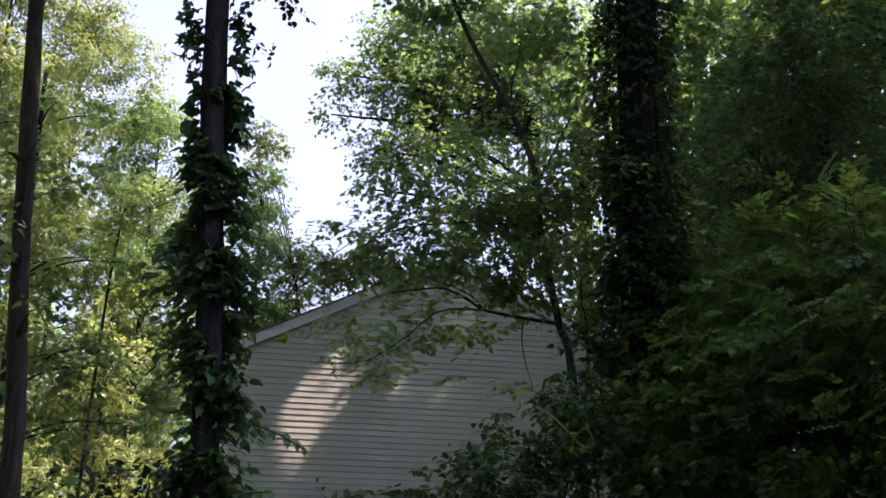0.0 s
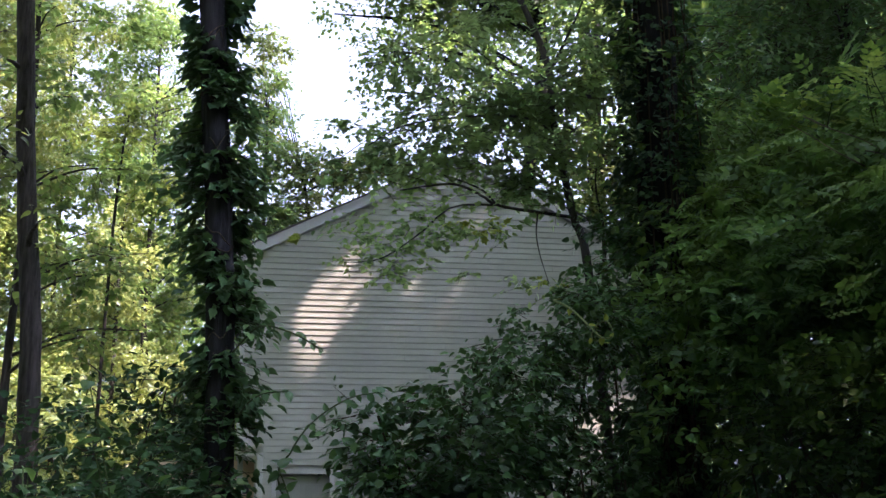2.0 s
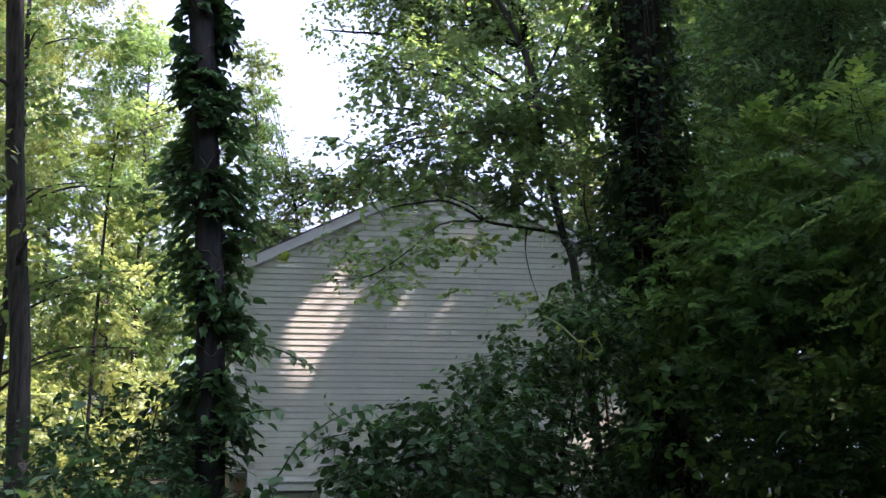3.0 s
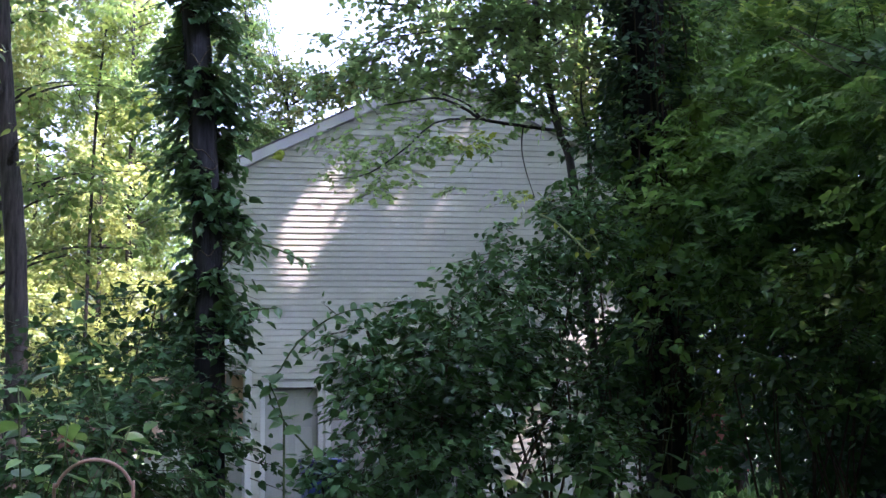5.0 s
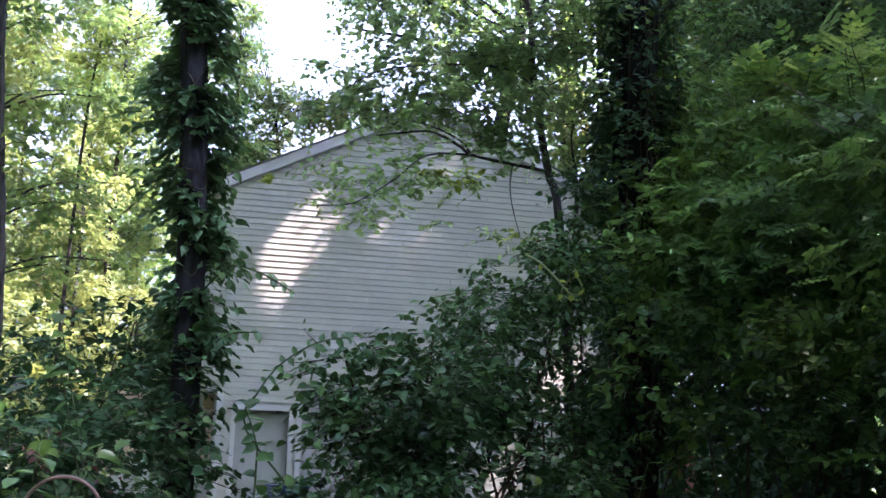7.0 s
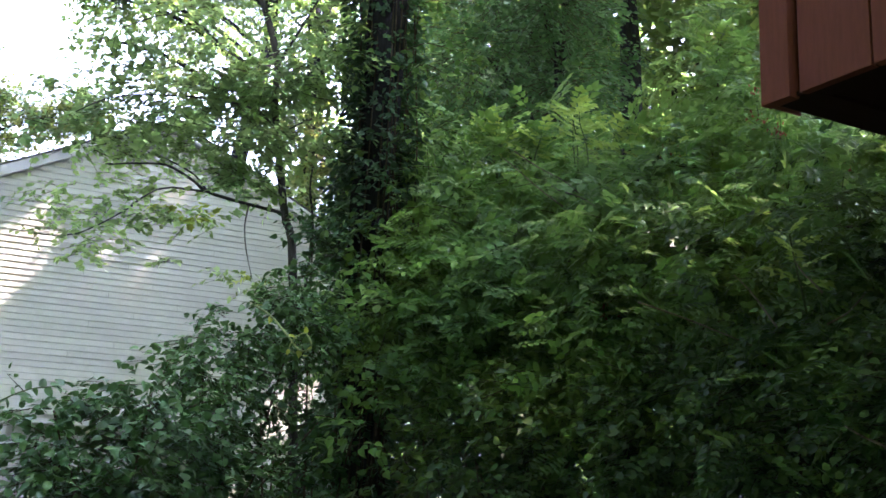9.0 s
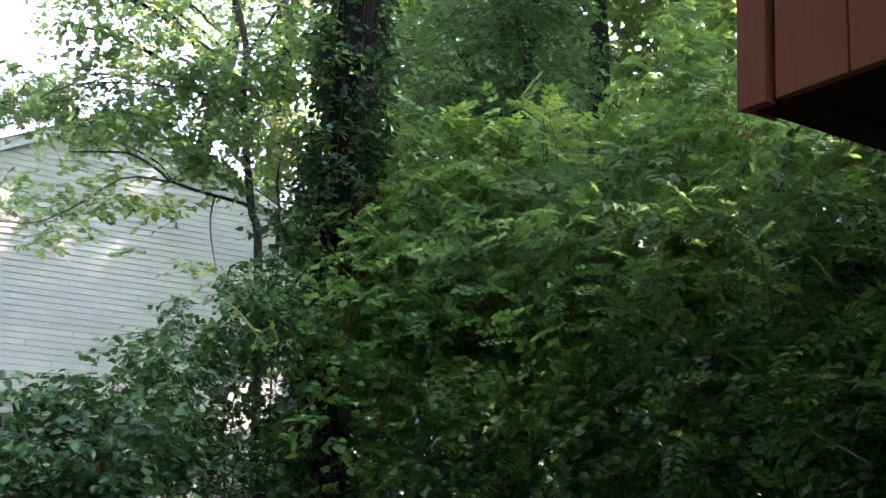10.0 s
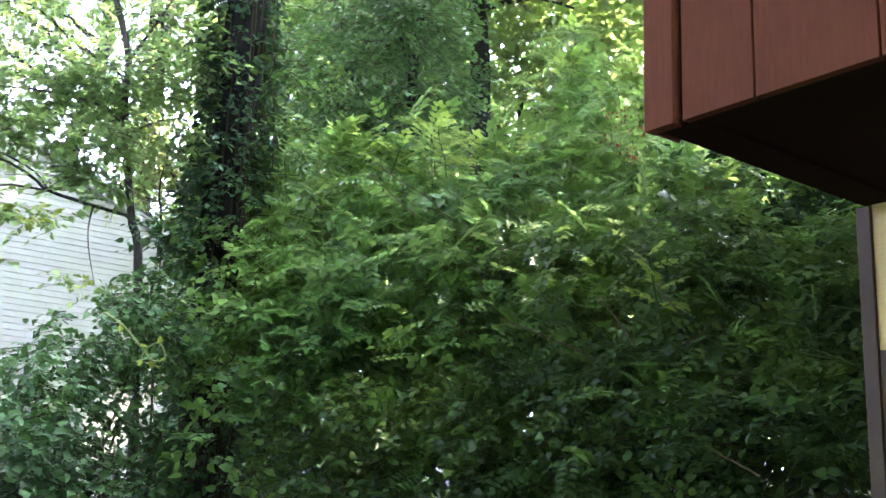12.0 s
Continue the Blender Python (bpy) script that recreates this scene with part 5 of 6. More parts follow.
locust = shrub("shrub", "dense dark thicket beside the brown house", (3.6, 5.4, -0.08), [(3.5, 5.8, 3.06, 0.6), (3.66, 5.32, 2.93, 0.6), (3.85, 4.91, 2.82, 0.6), (4.1, 4.68, 2.94, 0.55), (4.04, 4.31, 2.69, 0.5), (3.33, 5.43, 2.51, 0.55), (3.53, 4.92, 2.41, 0.55), (3.66, 4.41, 2.31, 0.5), (3.63, 4.01, 2.22, 0.45)], LEAF_THICKET, FROND, 52, 3, 0.2, 0.17, 8, 0.009, lie=0.3, fronds=120)
for pts in ([(2.8, 4.54, 2.43), (2.74, 4.58, 2.54), (2.70, 4.62, 2.62), (2.64, 4.65, 2.69)], [(2.7, 3.56, 1.79), (2.63, 3.61, 1.84), (2.58, 3.65, 1.87), (2.53, 3.69, 1.91)], [(2.81, 4.19, 2.54), (2.77, 4.22, 2.6), (2.75, 4.24, 2.63), (2.72, 4.26, 2.69)],
            [(2.46, 6.44, 3.46), (2.3, 6.5, 3.59), (2.19, 6.55, 3.7), (2.09, 6.63, 3.81)], [(2.3, 5.0, 2.58), (2.52, 5.0, 2.53), (2.74, 5.0, 2.47), (2.94, 5.0, 2.41)], [(2.13, 6.5, 3.82), (2.3, 6.5, 3.73), (2.48, 6.5, 3.66), (2.59, 6.5, 3.59)], [(2.33, 6.4, 3.6), (2.4, 6.4, 3.56), (2.55, 6.4, 3.53), (2.67, 6.4, 3.48)],
            [(3.1, 4.32, 1.95), (3.2, 4.32, 1.91), (3.33, 4.32, 1.84)], [(3.05, 4.5, 2.46), (3.17, 4.5, 2.53), (3.27, 4.5, 2.63)]):
    part("bare_twig", tube(bmesh.new(), [Vector(p) - locust.location for p in pts], 0.006, 0.003, 10, 5), PALETWIG, locust, "pale leafless twig")
shrub("shrub", "low dark thicket with small leaves", (2.2, 6.3, -0.08), [(1.68, 6.86, 2.29, 0.32), (1.97, 6.45, 2.01, 0.45), (2.34, 6.09, 2.05, 0.45), (2.67, 5.71, 2.08, 0.45), (2.95, 5.32, 2.08, 0.45), (1.8, 6.3, 1.67, 0.45)], LEAF_THICKET, OVATE, 110, 5, 0.18, 0.058, 8, 0.009, fronds=14)
shrub("shrub", "tangled low growth at the foot of the thicket", (3, 4.9, -0.08), [(3.17, 4.94, 2.02, 0.45), (3.21, 4.4, 1.94, 0.42), (3.24, 3.98, 1.88, 0.4), (3.27, 3.67, 1.83, 0.38), (2.64, 5.5, 1.7, 0.42), (2.89, 5, 1.72, 0.4), (3.02, 4.42, 1.67, 0.38), (2.33, 5.88, 1.66, 0.42)], LEAF_WEED, OVATE, 115, 5, 0.17, 0.055, 8, 0.009, fronds=60)
# Shade inside the thicket is put into these dark leaves.
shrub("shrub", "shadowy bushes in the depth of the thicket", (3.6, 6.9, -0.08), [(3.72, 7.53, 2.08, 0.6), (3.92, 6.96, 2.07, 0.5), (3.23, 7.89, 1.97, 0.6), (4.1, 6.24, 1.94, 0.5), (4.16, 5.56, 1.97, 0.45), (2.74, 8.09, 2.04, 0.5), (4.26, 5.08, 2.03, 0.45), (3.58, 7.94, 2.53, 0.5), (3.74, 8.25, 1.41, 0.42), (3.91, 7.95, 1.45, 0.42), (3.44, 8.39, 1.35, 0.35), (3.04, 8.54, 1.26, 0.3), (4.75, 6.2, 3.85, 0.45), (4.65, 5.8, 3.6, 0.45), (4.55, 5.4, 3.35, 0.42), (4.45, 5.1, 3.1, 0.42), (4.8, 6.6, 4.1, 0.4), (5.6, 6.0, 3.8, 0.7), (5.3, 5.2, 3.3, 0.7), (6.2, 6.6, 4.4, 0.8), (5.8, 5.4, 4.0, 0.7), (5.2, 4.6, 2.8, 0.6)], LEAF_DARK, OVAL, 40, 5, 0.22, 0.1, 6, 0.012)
shrub("shrub", "leafy vine climbing round the stout trunk", (1.3, 7.3, -0.08), [(1.4, 7.24, 2.9, 0.17), (1.63, 7.08, 2.83, 0.22), (1.42, 6.93, 2.6, 0.22), (2.01, 7.7, 3.56, 0.22), (1.85, 7.54, 3.21, 0.2), (1.91, 7.1, 2.86, 0.25), (2.17, 7.86, 3.93, 0.2), (1.13, 7.2, 2.79, 0.16), (1.42, 6.8, 2.3, 0.2), (1.2, 6.8, 2.2, 0.16), (1.6, 6.6, 2.22, 0.2), (1.3, 6.5, 1.88, 0.2), (1.68, 6.7, 2.42, 0.2), (1.5, 6.5, 2.0, 0.18)], LEAF_ASH, OVATE, 112, 5, 0.18, 0.072, 5, 0.008)
shrub("shrub", "broad vine-covered bush in front of the garage", (-0.1, 5.65, -0.08), [(-0.49, 5.79, 1.91, 0.17), (-0.25, 5.8, 1.94, 0.18), (-0.03, 5.81, 2.03, 0.2), (-0.33, 5.7, 1.7, 0.3), (-0.04, 5.81, 1.7, 0.32), (0.18, 6, 1.83, 0.27), (-0.45, 5.69, 1.55, 0.2), (-0.24, 5.6, 1.38, 0.36), (-0.04, 5.81, 1.4, 0.26), (-0.47, 5.59, 1.3, 0.22), (0.24, 6.1, 1.68, 0.18), (0.59, 6.28, 1.68, 0.1), (0.5, 6.19, 1.53, 0.06), (0.62, 6.17, 1.36, 0.2), (0.81, 6.25, 1.17, 0.3), (0.54, 5.98, 1.09, 0.18), (-0.52, 5.48, 1.11, 0.25), (-0.57, 5.48, 1.22, 0.18), (-0.68, 5.36, 1.13, 0.12), (-0.08, 5.51, 1.08, 0.36), (0.2, 5.6, 0.92, 0.15)], LEAF_SHRUB, OVATE, 185, 5, 0.16, 0.056, 9, 0.012, lie=0.55)
shrub("shrub", "vine climbing over the foot of the maple", (0.75, 6.75, -0.08), [(0.24, 6.5, 2.4, 0.13), (0.13, 6.31, 2.21, 0.16), (0.46, 6.69, 2.54, 0.22), (0.37, 6.5, 2.2, 0.24), (0.73, 6.87, 2.64, 0.28), (0.6, 6.88, 2.43, 0.18), (0.92, 6.94, 2.5, 0.2), (0.86, 6.95, 2.74, 0.2), (0.75, 6.76, 2.5, 0.14), (1, 7.24, 2.2, 0.07), (0.99, 7.24, 1.95, 0.07), (1.01, 7.23, 1.71, 0.08), (0.44, 6.59, 1.96, 0.22), (0.51, 6.49, 1.77, 0.15), (1.13, 7.01, 1.88, 0.12), (0.99, 6.83, 1.59, 0.2), (0.88, 6.75, 1.35, 0.2), (0.8, 7.06, 2.86, 0.18), (1.11, 7.22, 2.5, 0.32), (1.02, 7.8, 3.46, 0.15), (1.06, 7.6, 3.2, 0.17), (0.96, 7.5, 2.95, 0.16), (1.2, 7.8, 3.42, 0.14)], LEAF_SHRUB, OVATE, 180, 5, 0.15, 0.052, 6, 0.012, lie=0.5)
# Dark layer added so that gaps in the bush look shaded.
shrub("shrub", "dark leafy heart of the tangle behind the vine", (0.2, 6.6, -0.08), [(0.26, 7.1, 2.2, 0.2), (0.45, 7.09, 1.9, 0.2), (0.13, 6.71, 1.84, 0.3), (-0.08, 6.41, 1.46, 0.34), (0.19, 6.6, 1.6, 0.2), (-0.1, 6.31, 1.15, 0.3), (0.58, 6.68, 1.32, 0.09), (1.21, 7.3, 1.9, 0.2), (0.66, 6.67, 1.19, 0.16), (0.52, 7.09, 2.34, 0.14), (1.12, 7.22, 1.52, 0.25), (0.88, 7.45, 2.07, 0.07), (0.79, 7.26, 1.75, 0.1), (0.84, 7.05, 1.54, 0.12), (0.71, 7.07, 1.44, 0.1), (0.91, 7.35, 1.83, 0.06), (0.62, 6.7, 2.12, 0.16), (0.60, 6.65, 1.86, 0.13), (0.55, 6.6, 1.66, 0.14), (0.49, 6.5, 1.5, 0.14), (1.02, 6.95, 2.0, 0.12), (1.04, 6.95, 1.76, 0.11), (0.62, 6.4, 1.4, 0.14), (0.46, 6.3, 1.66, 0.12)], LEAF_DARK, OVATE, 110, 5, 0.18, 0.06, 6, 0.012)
shrub("shrub", "dark leafy saplings behind the foot of the maple", (1.1, 8.75, -0.08), [(0.95, 8.7, 2.38, 0.2), (1.17, 8.7, 2.25, 0.23), (1.0, 8.7, 2.02, 0.2), (1.24, 8.7, 1.92, 0.24), (1.0, 8.7, 1.75, 0.2), (1.25, 8.7, 1.6, 0.24), (0.93, 8.7, 1.48, 0.2), (1.2, 8.75, 2.55, 0.2), (1.1, 8.7, 1.25, 0.25)], LEAF_CREEPER, OVATE, 60, 5, 0.16, 0.062, 5, 0.008)
# The next bushes in this leaf carry their shade as colour.
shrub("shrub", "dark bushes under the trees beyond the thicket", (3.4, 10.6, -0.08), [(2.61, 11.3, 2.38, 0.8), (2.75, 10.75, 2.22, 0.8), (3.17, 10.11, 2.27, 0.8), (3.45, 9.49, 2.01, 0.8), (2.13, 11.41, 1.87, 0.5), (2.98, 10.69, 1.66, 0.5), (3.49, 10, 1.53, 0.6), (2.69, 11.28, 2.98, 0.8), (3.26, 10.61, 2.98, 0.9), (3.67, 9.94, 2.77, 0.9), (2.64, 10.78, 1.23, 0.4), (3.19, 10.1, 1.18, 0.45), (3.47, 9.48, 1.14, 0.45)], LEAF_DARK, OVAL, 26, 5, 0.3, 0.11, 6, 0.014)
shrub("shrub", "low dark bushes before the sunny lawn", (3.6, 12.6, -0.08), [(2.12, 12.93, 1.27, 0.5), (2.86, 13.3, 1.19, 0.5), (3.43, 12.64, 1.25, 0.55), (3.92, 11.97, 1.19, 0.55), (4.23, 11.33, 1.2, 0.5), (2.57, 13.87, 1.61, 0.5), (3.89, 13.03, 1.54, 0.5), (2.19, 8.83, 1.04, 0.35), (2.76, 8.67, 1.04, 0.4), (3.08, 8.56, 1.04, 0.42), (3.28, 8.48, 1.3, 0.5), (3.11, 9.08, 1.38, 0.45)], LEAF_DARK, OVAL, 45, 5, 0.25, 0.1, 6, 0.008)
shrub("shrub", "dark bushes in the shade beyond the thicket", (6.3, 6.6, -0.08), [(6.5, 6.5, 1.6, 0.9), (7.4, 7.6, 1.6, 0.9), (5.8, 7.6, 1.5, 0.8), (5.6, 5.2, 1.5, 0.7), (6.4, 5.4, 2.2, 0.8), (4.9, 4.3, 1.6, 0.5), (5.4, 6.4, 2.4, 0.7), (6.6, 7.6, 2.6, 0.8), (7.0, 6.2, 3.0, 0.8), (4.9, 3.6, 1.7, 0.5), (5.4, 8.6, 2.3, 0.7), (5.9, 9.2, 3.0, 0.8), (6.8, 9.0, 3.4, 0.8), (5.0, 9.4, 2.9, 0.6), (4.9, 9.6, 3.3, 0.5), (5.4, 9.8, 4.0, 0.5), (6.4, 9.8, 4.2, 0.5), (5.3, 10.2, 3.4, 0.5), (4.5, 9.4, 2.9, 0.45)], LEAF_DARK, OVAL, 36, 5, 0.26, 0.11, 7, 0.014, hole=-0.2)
shrub("dry_stalks", "withered reddish-brown stalks among the weeds", (-1.55, 4.4, -0.08), [(-1.6, 4.42, 1.39, 0.09), (-1.53, 4.56, 1.44, 0.09), (-1.41, 4.49, 1.38, 0.07), (-1.62, 4.63, 1.48, 0.07)], DRYLEAF, OVATE, 75, 4, 0.1, 0.026, 6, 0.004, group="", category="dry stalks")
shrub("shrub", "shadowy undergrowth below the woodland edge", (-1.9, 6, -0.08), [(-2.37, 6.16, 1.81, 0.35), (-2.22, 6.54, 1.9, 0.35), (-1.94, 6.63, 1.97, 0.3), (-2.03, 5.76, 1.55, 0.4), (-1.79, 6.05, 1.61, 0.38), (-1.53, 6.12, 1.67, 0.3), (-2.03, 5.33, 1.3, 0.4), (-1.73, 5.44, 1.27, 0.4), (-1.43, 5.53, 1.31, 0.4), (-1.8, 6.46, 2.16, 0.2), (-2.02, 7.2, 1.62, 0.25), (-2.02, 7.2, 1.36, 0.25), (-2.05, 7.2, 1.1, 0.25), (-2.3, 7.0, 1.5, 0.3), (-1.9, 5.2, 1.16, 0.32), (-1.55, 5.2, 1.16, 0.32), (-2.2, 5.2, 1.2, 0.32)], LEAF_DARK, OVATE, 85, 5, 0.18, 0.056, 7, 0.012)


def leading_shoot(pts, label, fronds, size, mat=LEAF_ASH, r=0.007, long_leaves=True):
    """A thin shoot with single feathered leaves standing off it."""
    base = pts[0]
    ob = thing("sapling_shoot", base, label, "sapling", "sapling shoots")
    part("stem", tube(bmesh.new(), [Vector(p) - Vector(base) for p in pts], r, r * 0.4, 16, 6), STEM, ob)
    line = spline(pts, fronds * 2)
    for i in range(fronds):
        u = 0.3 + 0.7 * i / max(fronds - 1, 1)
        p = line[int(u * (len(line) - 1))] - Vector(base)
        a = 2.4 * i + 0.4
        tip = np.array([(math.cos(a), 0.6 * math.sin(a) - 0.25, 0.55 - 0.3 * (1 - u))])
        nor = np.array([(0.15 * rng.normal(), -0.55, 0.8)])
        me = leaf_mesh("leaf", FROND_LONG if long_leaves and i % 2 else FROND, np.array([tuple(p)]), tip, nor, np.array([size * (1.15 - 0.45 * u)]))
        part("leaf", me, mat, ob)


def trailing_vine(pts, label, n, size, mat=LEAF_SHRUB, stem=STEM):
    """A shoot with leaves set alternately along it."""
    base = pts[0]
    ob = thing("vine", base, label, "vine", "vine shoots")
    part("stem", tube(bmesh.new(), [Vector(p) - Vector(base) for p in pts], 0.007, 0.003, 28, 5), stem, ob)
    sp = np.array([tuple(p) for p in spline(pts, n)]) - np.array(base)
    d = unit(np.gradient(sp, axis=0))
    lat = np.where(np.arange(n) % 2, 1.0, -1.0)[:, None] * unit(np.cross(d, np.array((0, -1.0, 0.2)))) + d * 0.4 + np.array((0, 0, -0.4)) + 0.25 * rng.normal(size=sp.shape)
    part("leaves", leaf_mesh("leaves", OVATE, sp, lat, np.array((0.1, -0.6, 0.8)) + 0.35 * rng.normal(size=sp.shape), size * (0.7 + 0.6 * rng.random(n))), mat, ob, kind="stuff")


leading_shoot([(4.25, 7.58, 4.44), (4.26, 7.57, 4.95), (4.33, 7.64, 5.46), (4.41, 7.71, 5.85)], "feathery bright green shoot standing above the thicket", 15, 0.3, LEAF_TIP)
# The pale leaf colour puts a fleck of sun on this sprig.
leading_shoot([(2.96, 4.53, 2.51), (2.91, 4.51, 2.66), (2.86, 4.48, 2.78), (2.85, 4.49, 2.88)], "yellow-green feathered sprig in front of the dark thicket", 8, 0.175, LEAF_FRESH_SUN, long_leaves=False)
leading_shoot([(3.37, 7.15, 3.99), (3.36, 7.16, 4.26), (3.37, 7.27, 4.67)], "slim upright shoot with small leaves above the thicket", 9, 0.12, LEAF_ASH, 0.005)
leading_shoot([(3.03, 7.54, 3.76), (3, 7.55, 4.13), (2.98, 7.56, 4.41), (3.03, 7.64, 4.66)], "bright sapling tip rising from the thicket", 8, 0.28, LEAF_TIP, long_leaves=False)
leading_shoot([(2.58, 7.94, 3.79), (2.49, 7.97, 4.15), (2.47, 8.08, 4.47), (2.45, 8.09, 4.59)], "bright sapling tip leaning over the thicket", 8, 0.26, LEAF_TIP, long_leaves=False)
leading_shoot([(3.3, 5.57, 2.48), (3.18, 5.77, 2.61), (3.11, 6.04, 2.73), (2.98, 6.34, 2.87)], "long bare-stemmed shoot leaning across the thicket", 5, 0.2)
for pts, label, n in (([(3.06, 7.63, 4.11), (3.05, 7.64, 4.35), (3.02, 7.65, 4.54), (3.02, 7.65, 4.62)], "lime-green tuft of young leaves on top of the thicket", 11), ([(2.53, 8.06, 4.09), (2.51, 8.07, 4.33), (2.48, 8.08, 4.46), (2.47, 8.08, 4.53)], "pale green sapling tuft over the thicket", 10), ([(3.3, 7.3, 3.97), (3.28, 7.31, 4.2), (3.24, 7.33, 4.32), (3.22, 7.34, 4.38)], "bright tuft of feathered leaves on a sapling", 9), ([(2.96, 7.2, 4.05), (2.94, 7.2, 4.2), (2.89, 7.2, 4.34), (2.88, 7.2, 4.45)], "yellow-green crown of a sapling on a pale stem", 9), ([(2.62, 7.5, 4.05), (2.66, 7.5, 4.2), (2.7, 7.5, 4.34)], "light green tuft leaning out of the thicket", 8), ([(3.42, 7.0, 4.0), (3.44, 7.0, 4.15), (3.46, 7.0, 4.28)], "fresh tuft of leaves on the crest of the thicket", 8)):
    leading_shoot(pts, label, n, 0.25, LEAF_FRESH_SUN, long_leaves=False)
trailing_vine([(-0.5, 5.7, 0), (-0.6, 5.7, 1), (-0.98, 5.72, 1.53), (-0.91, 5.63, 1.73), (-0.8, 5.65, 1.88), (-0.63, 5.67, 1.99), (-0.48, 5.74, 2.03)], "leafy vine shoot arching out of the bush", 34, 0.055)
trailing_vine([(0.47, 5.95, 2.55), (0.55, 5.84, 2.48), (0.63, 5.73, 2.37), (0.69, 5.67, 2.29), (0.75, 5.66, 2.3), (0.72, 5.67, 2.38), (0.66, 5.68, 2.35), (0.64, 5.68, 2.29), (0.71, 5.67, 2.26)], "pale curling vine tendril hanging from the maple", 9, 0.04, SPRIG_YELLOW, TENDRIL)
trailing_vine([(-0.85, 5.2, 0), (-0.86, 5.34, 1.28), (-0.87, 5.34, 1.47), (-0.93, 5.33, 1.63)], "upright leafy shoot in front of the house door", 18, 0.07)


def broad_weed(base, height, label, mat, crown=False):
    """Pokeweed-like plant: upright stalks with big drooping leaves."""
    ob = thing("weed", base, label, "plant", "broad-leaved weeds")
    for s in range(3):
        a = rng.random() * 6.28
        top = Vector((math.cos(a) * 0.28 * height, math.sin(a) * 0.28 * height, height * (0.8 + 0.25 * rng.random())))
        pts = [Vector((0.03 * s, 0, 0)), top * 0.5 + Vector((0, 0, 0.1)), top]
        part("stalk", tube(bmesh.new(), pts, 0.006, 0.003, 12, 6), STEM, ob)
        k = 22
        sp = np.array([tuple(p) for p in spline(pts, k)])[12 if crown else 5:]
        m = len(sp)
        aa = np.arange(m) * 2.4 + a
        tip = np.stack((np.cos(aa), np.sin(aa), -0.15 + 0.25 * rng.normal(size=m)), 1)
        part("leaves", leaf_mesh("leaves", OVATE, sp, tip, np.array((0, 0, 1.0)) + 0.25 * rng.normal(size=sp.shape), 0.07 + 0.06 * rng.random(m)), mat, ob, kind="stuff")


for k, (x, y, h) in enumerate([(-1.34, 5.14, 1.95), (-1.68, 4.4, 1.56), (-1.91, 4.73, 1.68), (-1.88, 5.18, 1.69), (0.71, 5.46, 1.39), (0.24, 5.1, 1.27)]):
    fresh = 0 < k < 4
    broad_weed((x, y, -0.03), h, "fresh yellow-green broad-leaved weed at the woodland edge" if fresh else "broad-leaved weed standing in the undergrowth", LEAF_THICKET if fresh else LEAF_WEED, fresh)


def seed_cluster(p, label):
    """A small spray of reddish winged seeds hanging among the leaves."""
    ob = thing("seed_cluster", p, label, "seed cluster", "reddish seed clusters")
    n = 14
    q = np.stack((0.05 * rng.normal(size=n), 0.05 * rng.normal(size=n), -0.10 * rng.random(n)), 1)
    part("seed_head", leaf_mesh("seed_head", KITE, q, np.array((0, 0, -1.0)) + 0.5 * rng.normal(size=(n, 3)), rng.normal(size=(n, 3)), 0.028 + 0.014 * rng.random(n)), REDSEED, ob, kind="stuff")
    part("stalk", tube(bmesh.new(), [(0, 0, 0.05), (0.01, 0, -0.02), (0, 0.01, -0.08)], 0.003, 0.002, 6, 5), STEM, ob)


for p in [(4.08, 6.5, 4.55), (4.11, 6.36, 4.45), (3.94, 6.47, 4.34), (2.64, 6.18, 2.82), (4.01, 6.3, 4.22), (4.16, 6.69, 4.73), (3.46, 6.88, 4.16), (4.14, 5.7, 3.78)]:
    seed_cluster(p, "reddish winged seeds hanging among green leaves")


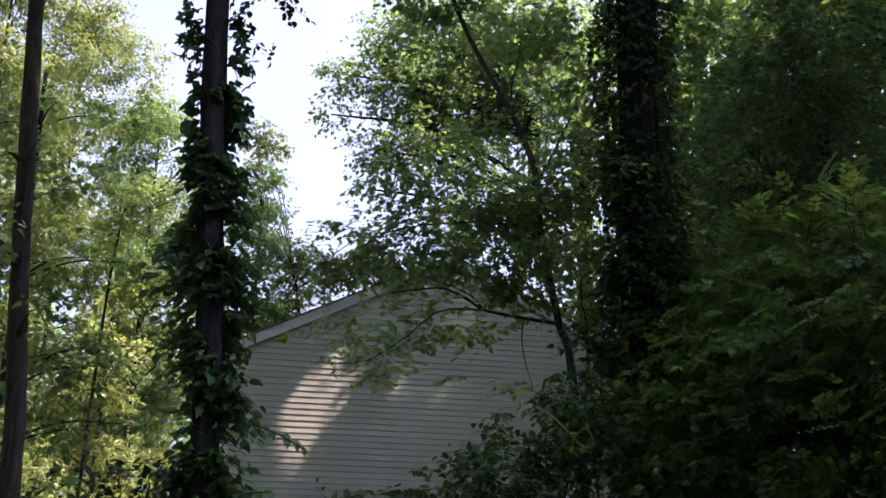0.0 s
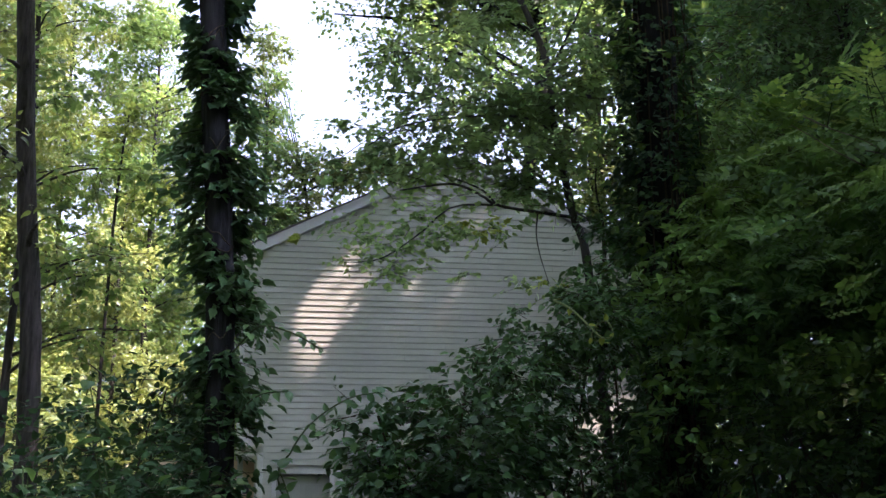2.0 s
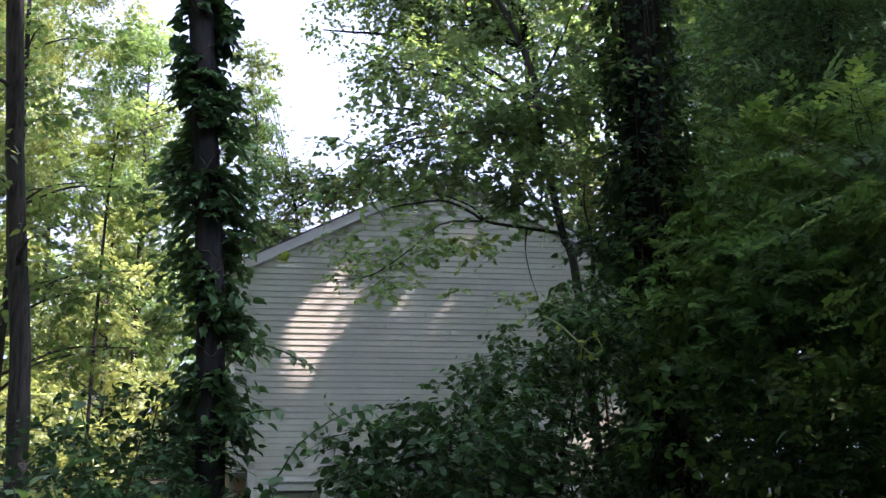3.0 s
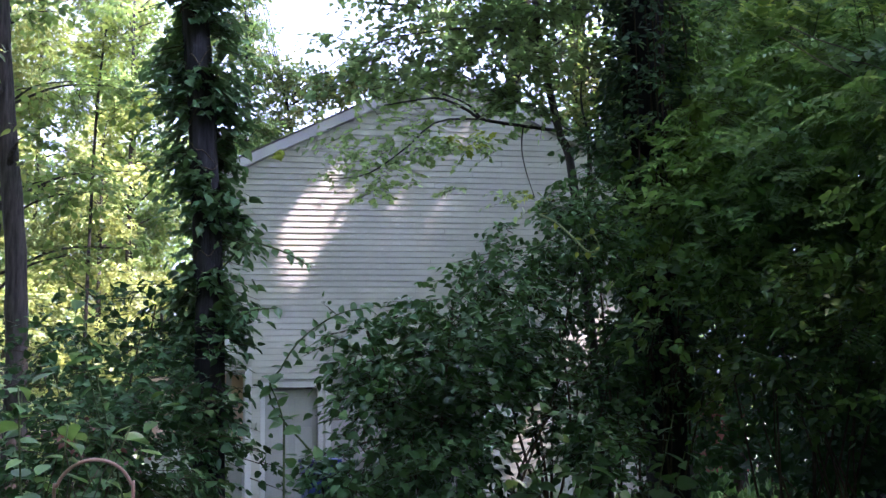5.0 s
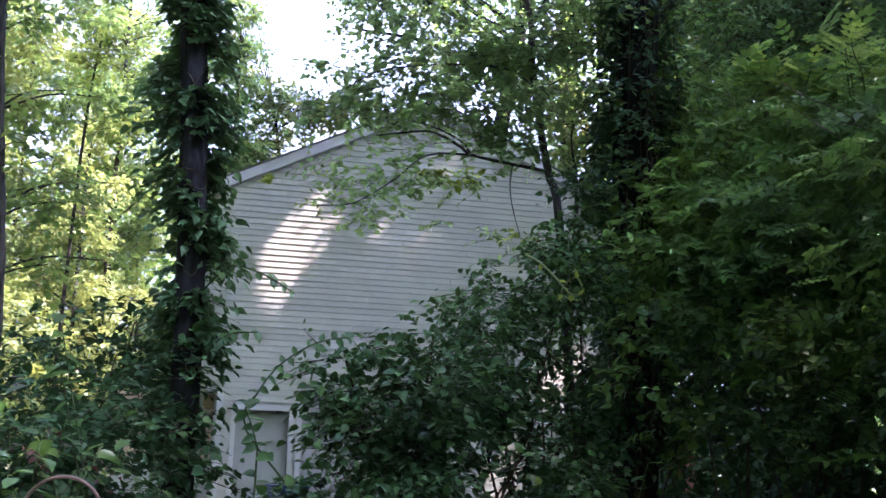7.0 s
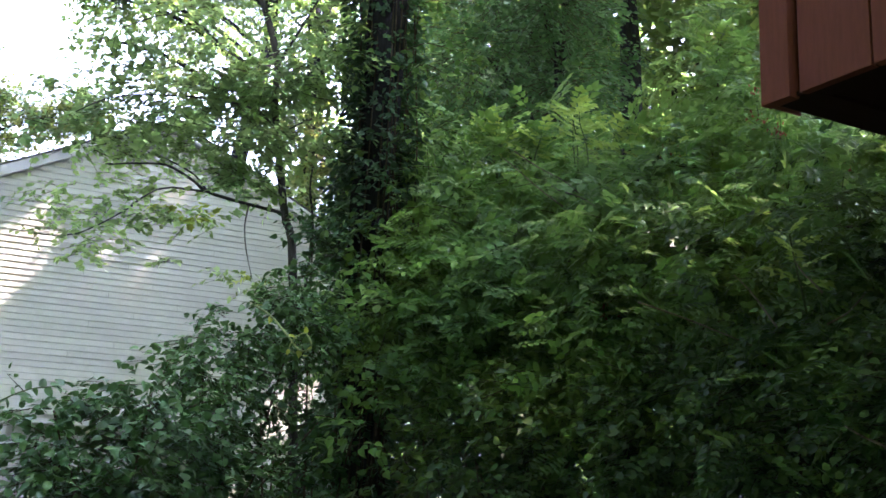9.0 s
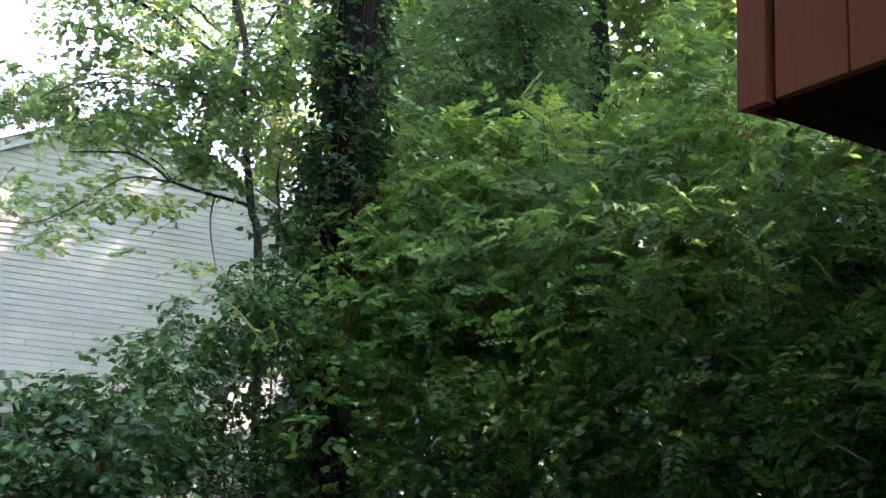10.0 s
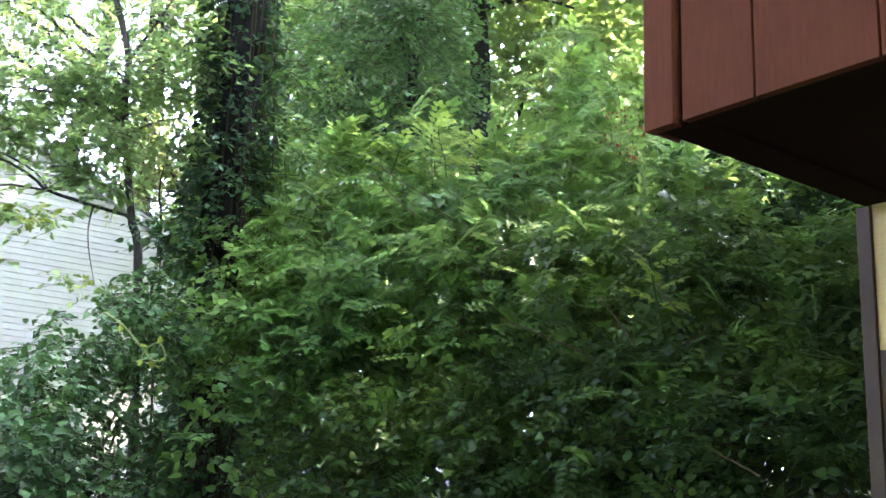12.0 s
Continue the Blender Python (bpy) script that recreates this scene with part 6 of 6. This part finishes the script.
def garden_hoop():
    base = (-1.36, 4.09, -0.08)
    ob = thing("garden_hoop", base, "copper-coloured bent hoop standing in the weeds", "garden hoop", turn=14)
    r, top = 0.138, 1.388
    pts = [(-r, 0, 0), (-r, 0, (top - r) * 0.5), (-r, 0, top - r)]
    pts += [(-r * math.cos(a), 0, top - r + r * math.sin(a)) for a in np.linspace(0.3, math.pi - 0.3, 9)]
    pts += [(r, 0, top - r), (r, 0, (top - r) * 0.5), (r, 0, 0)]
    part("hoop", tube(bmesh.new(), pts, 0.0065, 0.0065, 60, 10), COPPER, ob)
    part("collar", tube(bmesh.new(), [(-r, 0, 0.0), (-r, 0, 0.06)], 0.016, 0.016, 3, 10), COPPER, ob)
    part("collar", tube(bmesh.new(), [(r, 0, 0.0), (r, 0, 0.06)], 0.016, 0.016, 3, 10), COPPER, ob)


garden_hoop()


def far_shed():
    ob = thing("shed", (6.9, 27.4, 0), "weathered red wooden shed far beyond the lawn", "shed", turn=10)
    part("wall", boxed(-0.5, 0.5, 0, 2.0, 0, 2.0, 0.01), BRICKRED, ob)
    for k in range(5):
        part("board", boxed(-0.5 + 0.2 * k + 0.006, -0.5 + 0.2 * k + 0.194, -0.02, -0.002, 0.05, 1.96, 0.003), BRICKRED, ob)
    part("sill", boxed(-0.52, 0.52, -0.06, -0.021, 0.0, 0.12, 0.005), RAKE, ob, "pale foot board")
    bm = bmesh.new()
    q = [bm.verts.new(p) for p in ((-0.6, -0.2, 2.0), (0.6, -0.2, 2.0), (0.6, 2.2, 2.0), (-0.6, 2.2, 2.0), (-0.6, 1.0, 2.4), (0.6, 1.0, 2.4))]
    for f in ((0, 1, 5, 4), (3, 4, 5, 2), (0, 4, 3), (1, 2, 5), (0, 3, 2, 1)):
        bm.faces.new([q[k] for k in f])
    part("roof", bm, SHINGLE, ob)


far_shed()


def grass():
    """Thin grass and seedlings over the woodland floor."""
    n = 36000
    r = 0.3 + 29 * rng.random(n) ** 1.05
    a = radians(360) * rng.random(n)
    a = np.where(r > 6, radians(-48) + radians(116) * rng.random(n), a)
    c = np.stack((r * np.sin(a), r * np.cos(a), np.full(n, -0.06)), 1)
    tip = np.stack((0.35 * rng.normal(size=n), 0.35 * rng.normal(size=n), np.ones(n)), 1)
    me = leaf_mesh("grass", KITE, c, tip, rng.normal(size=(n, 3)), np.interp(r, [0, 3, 5], [0.05, 0.09, 0.14]) + np.interp(r, [0, 3, 5], [0.06, 0.12, 0.26]) * rng.random(n))
    me.materials.append(LEAF_WEED)
    tagged(new("grass", me), "thin grass and seedlings on the woodland floor", "grass", kind="stuff")


grass()
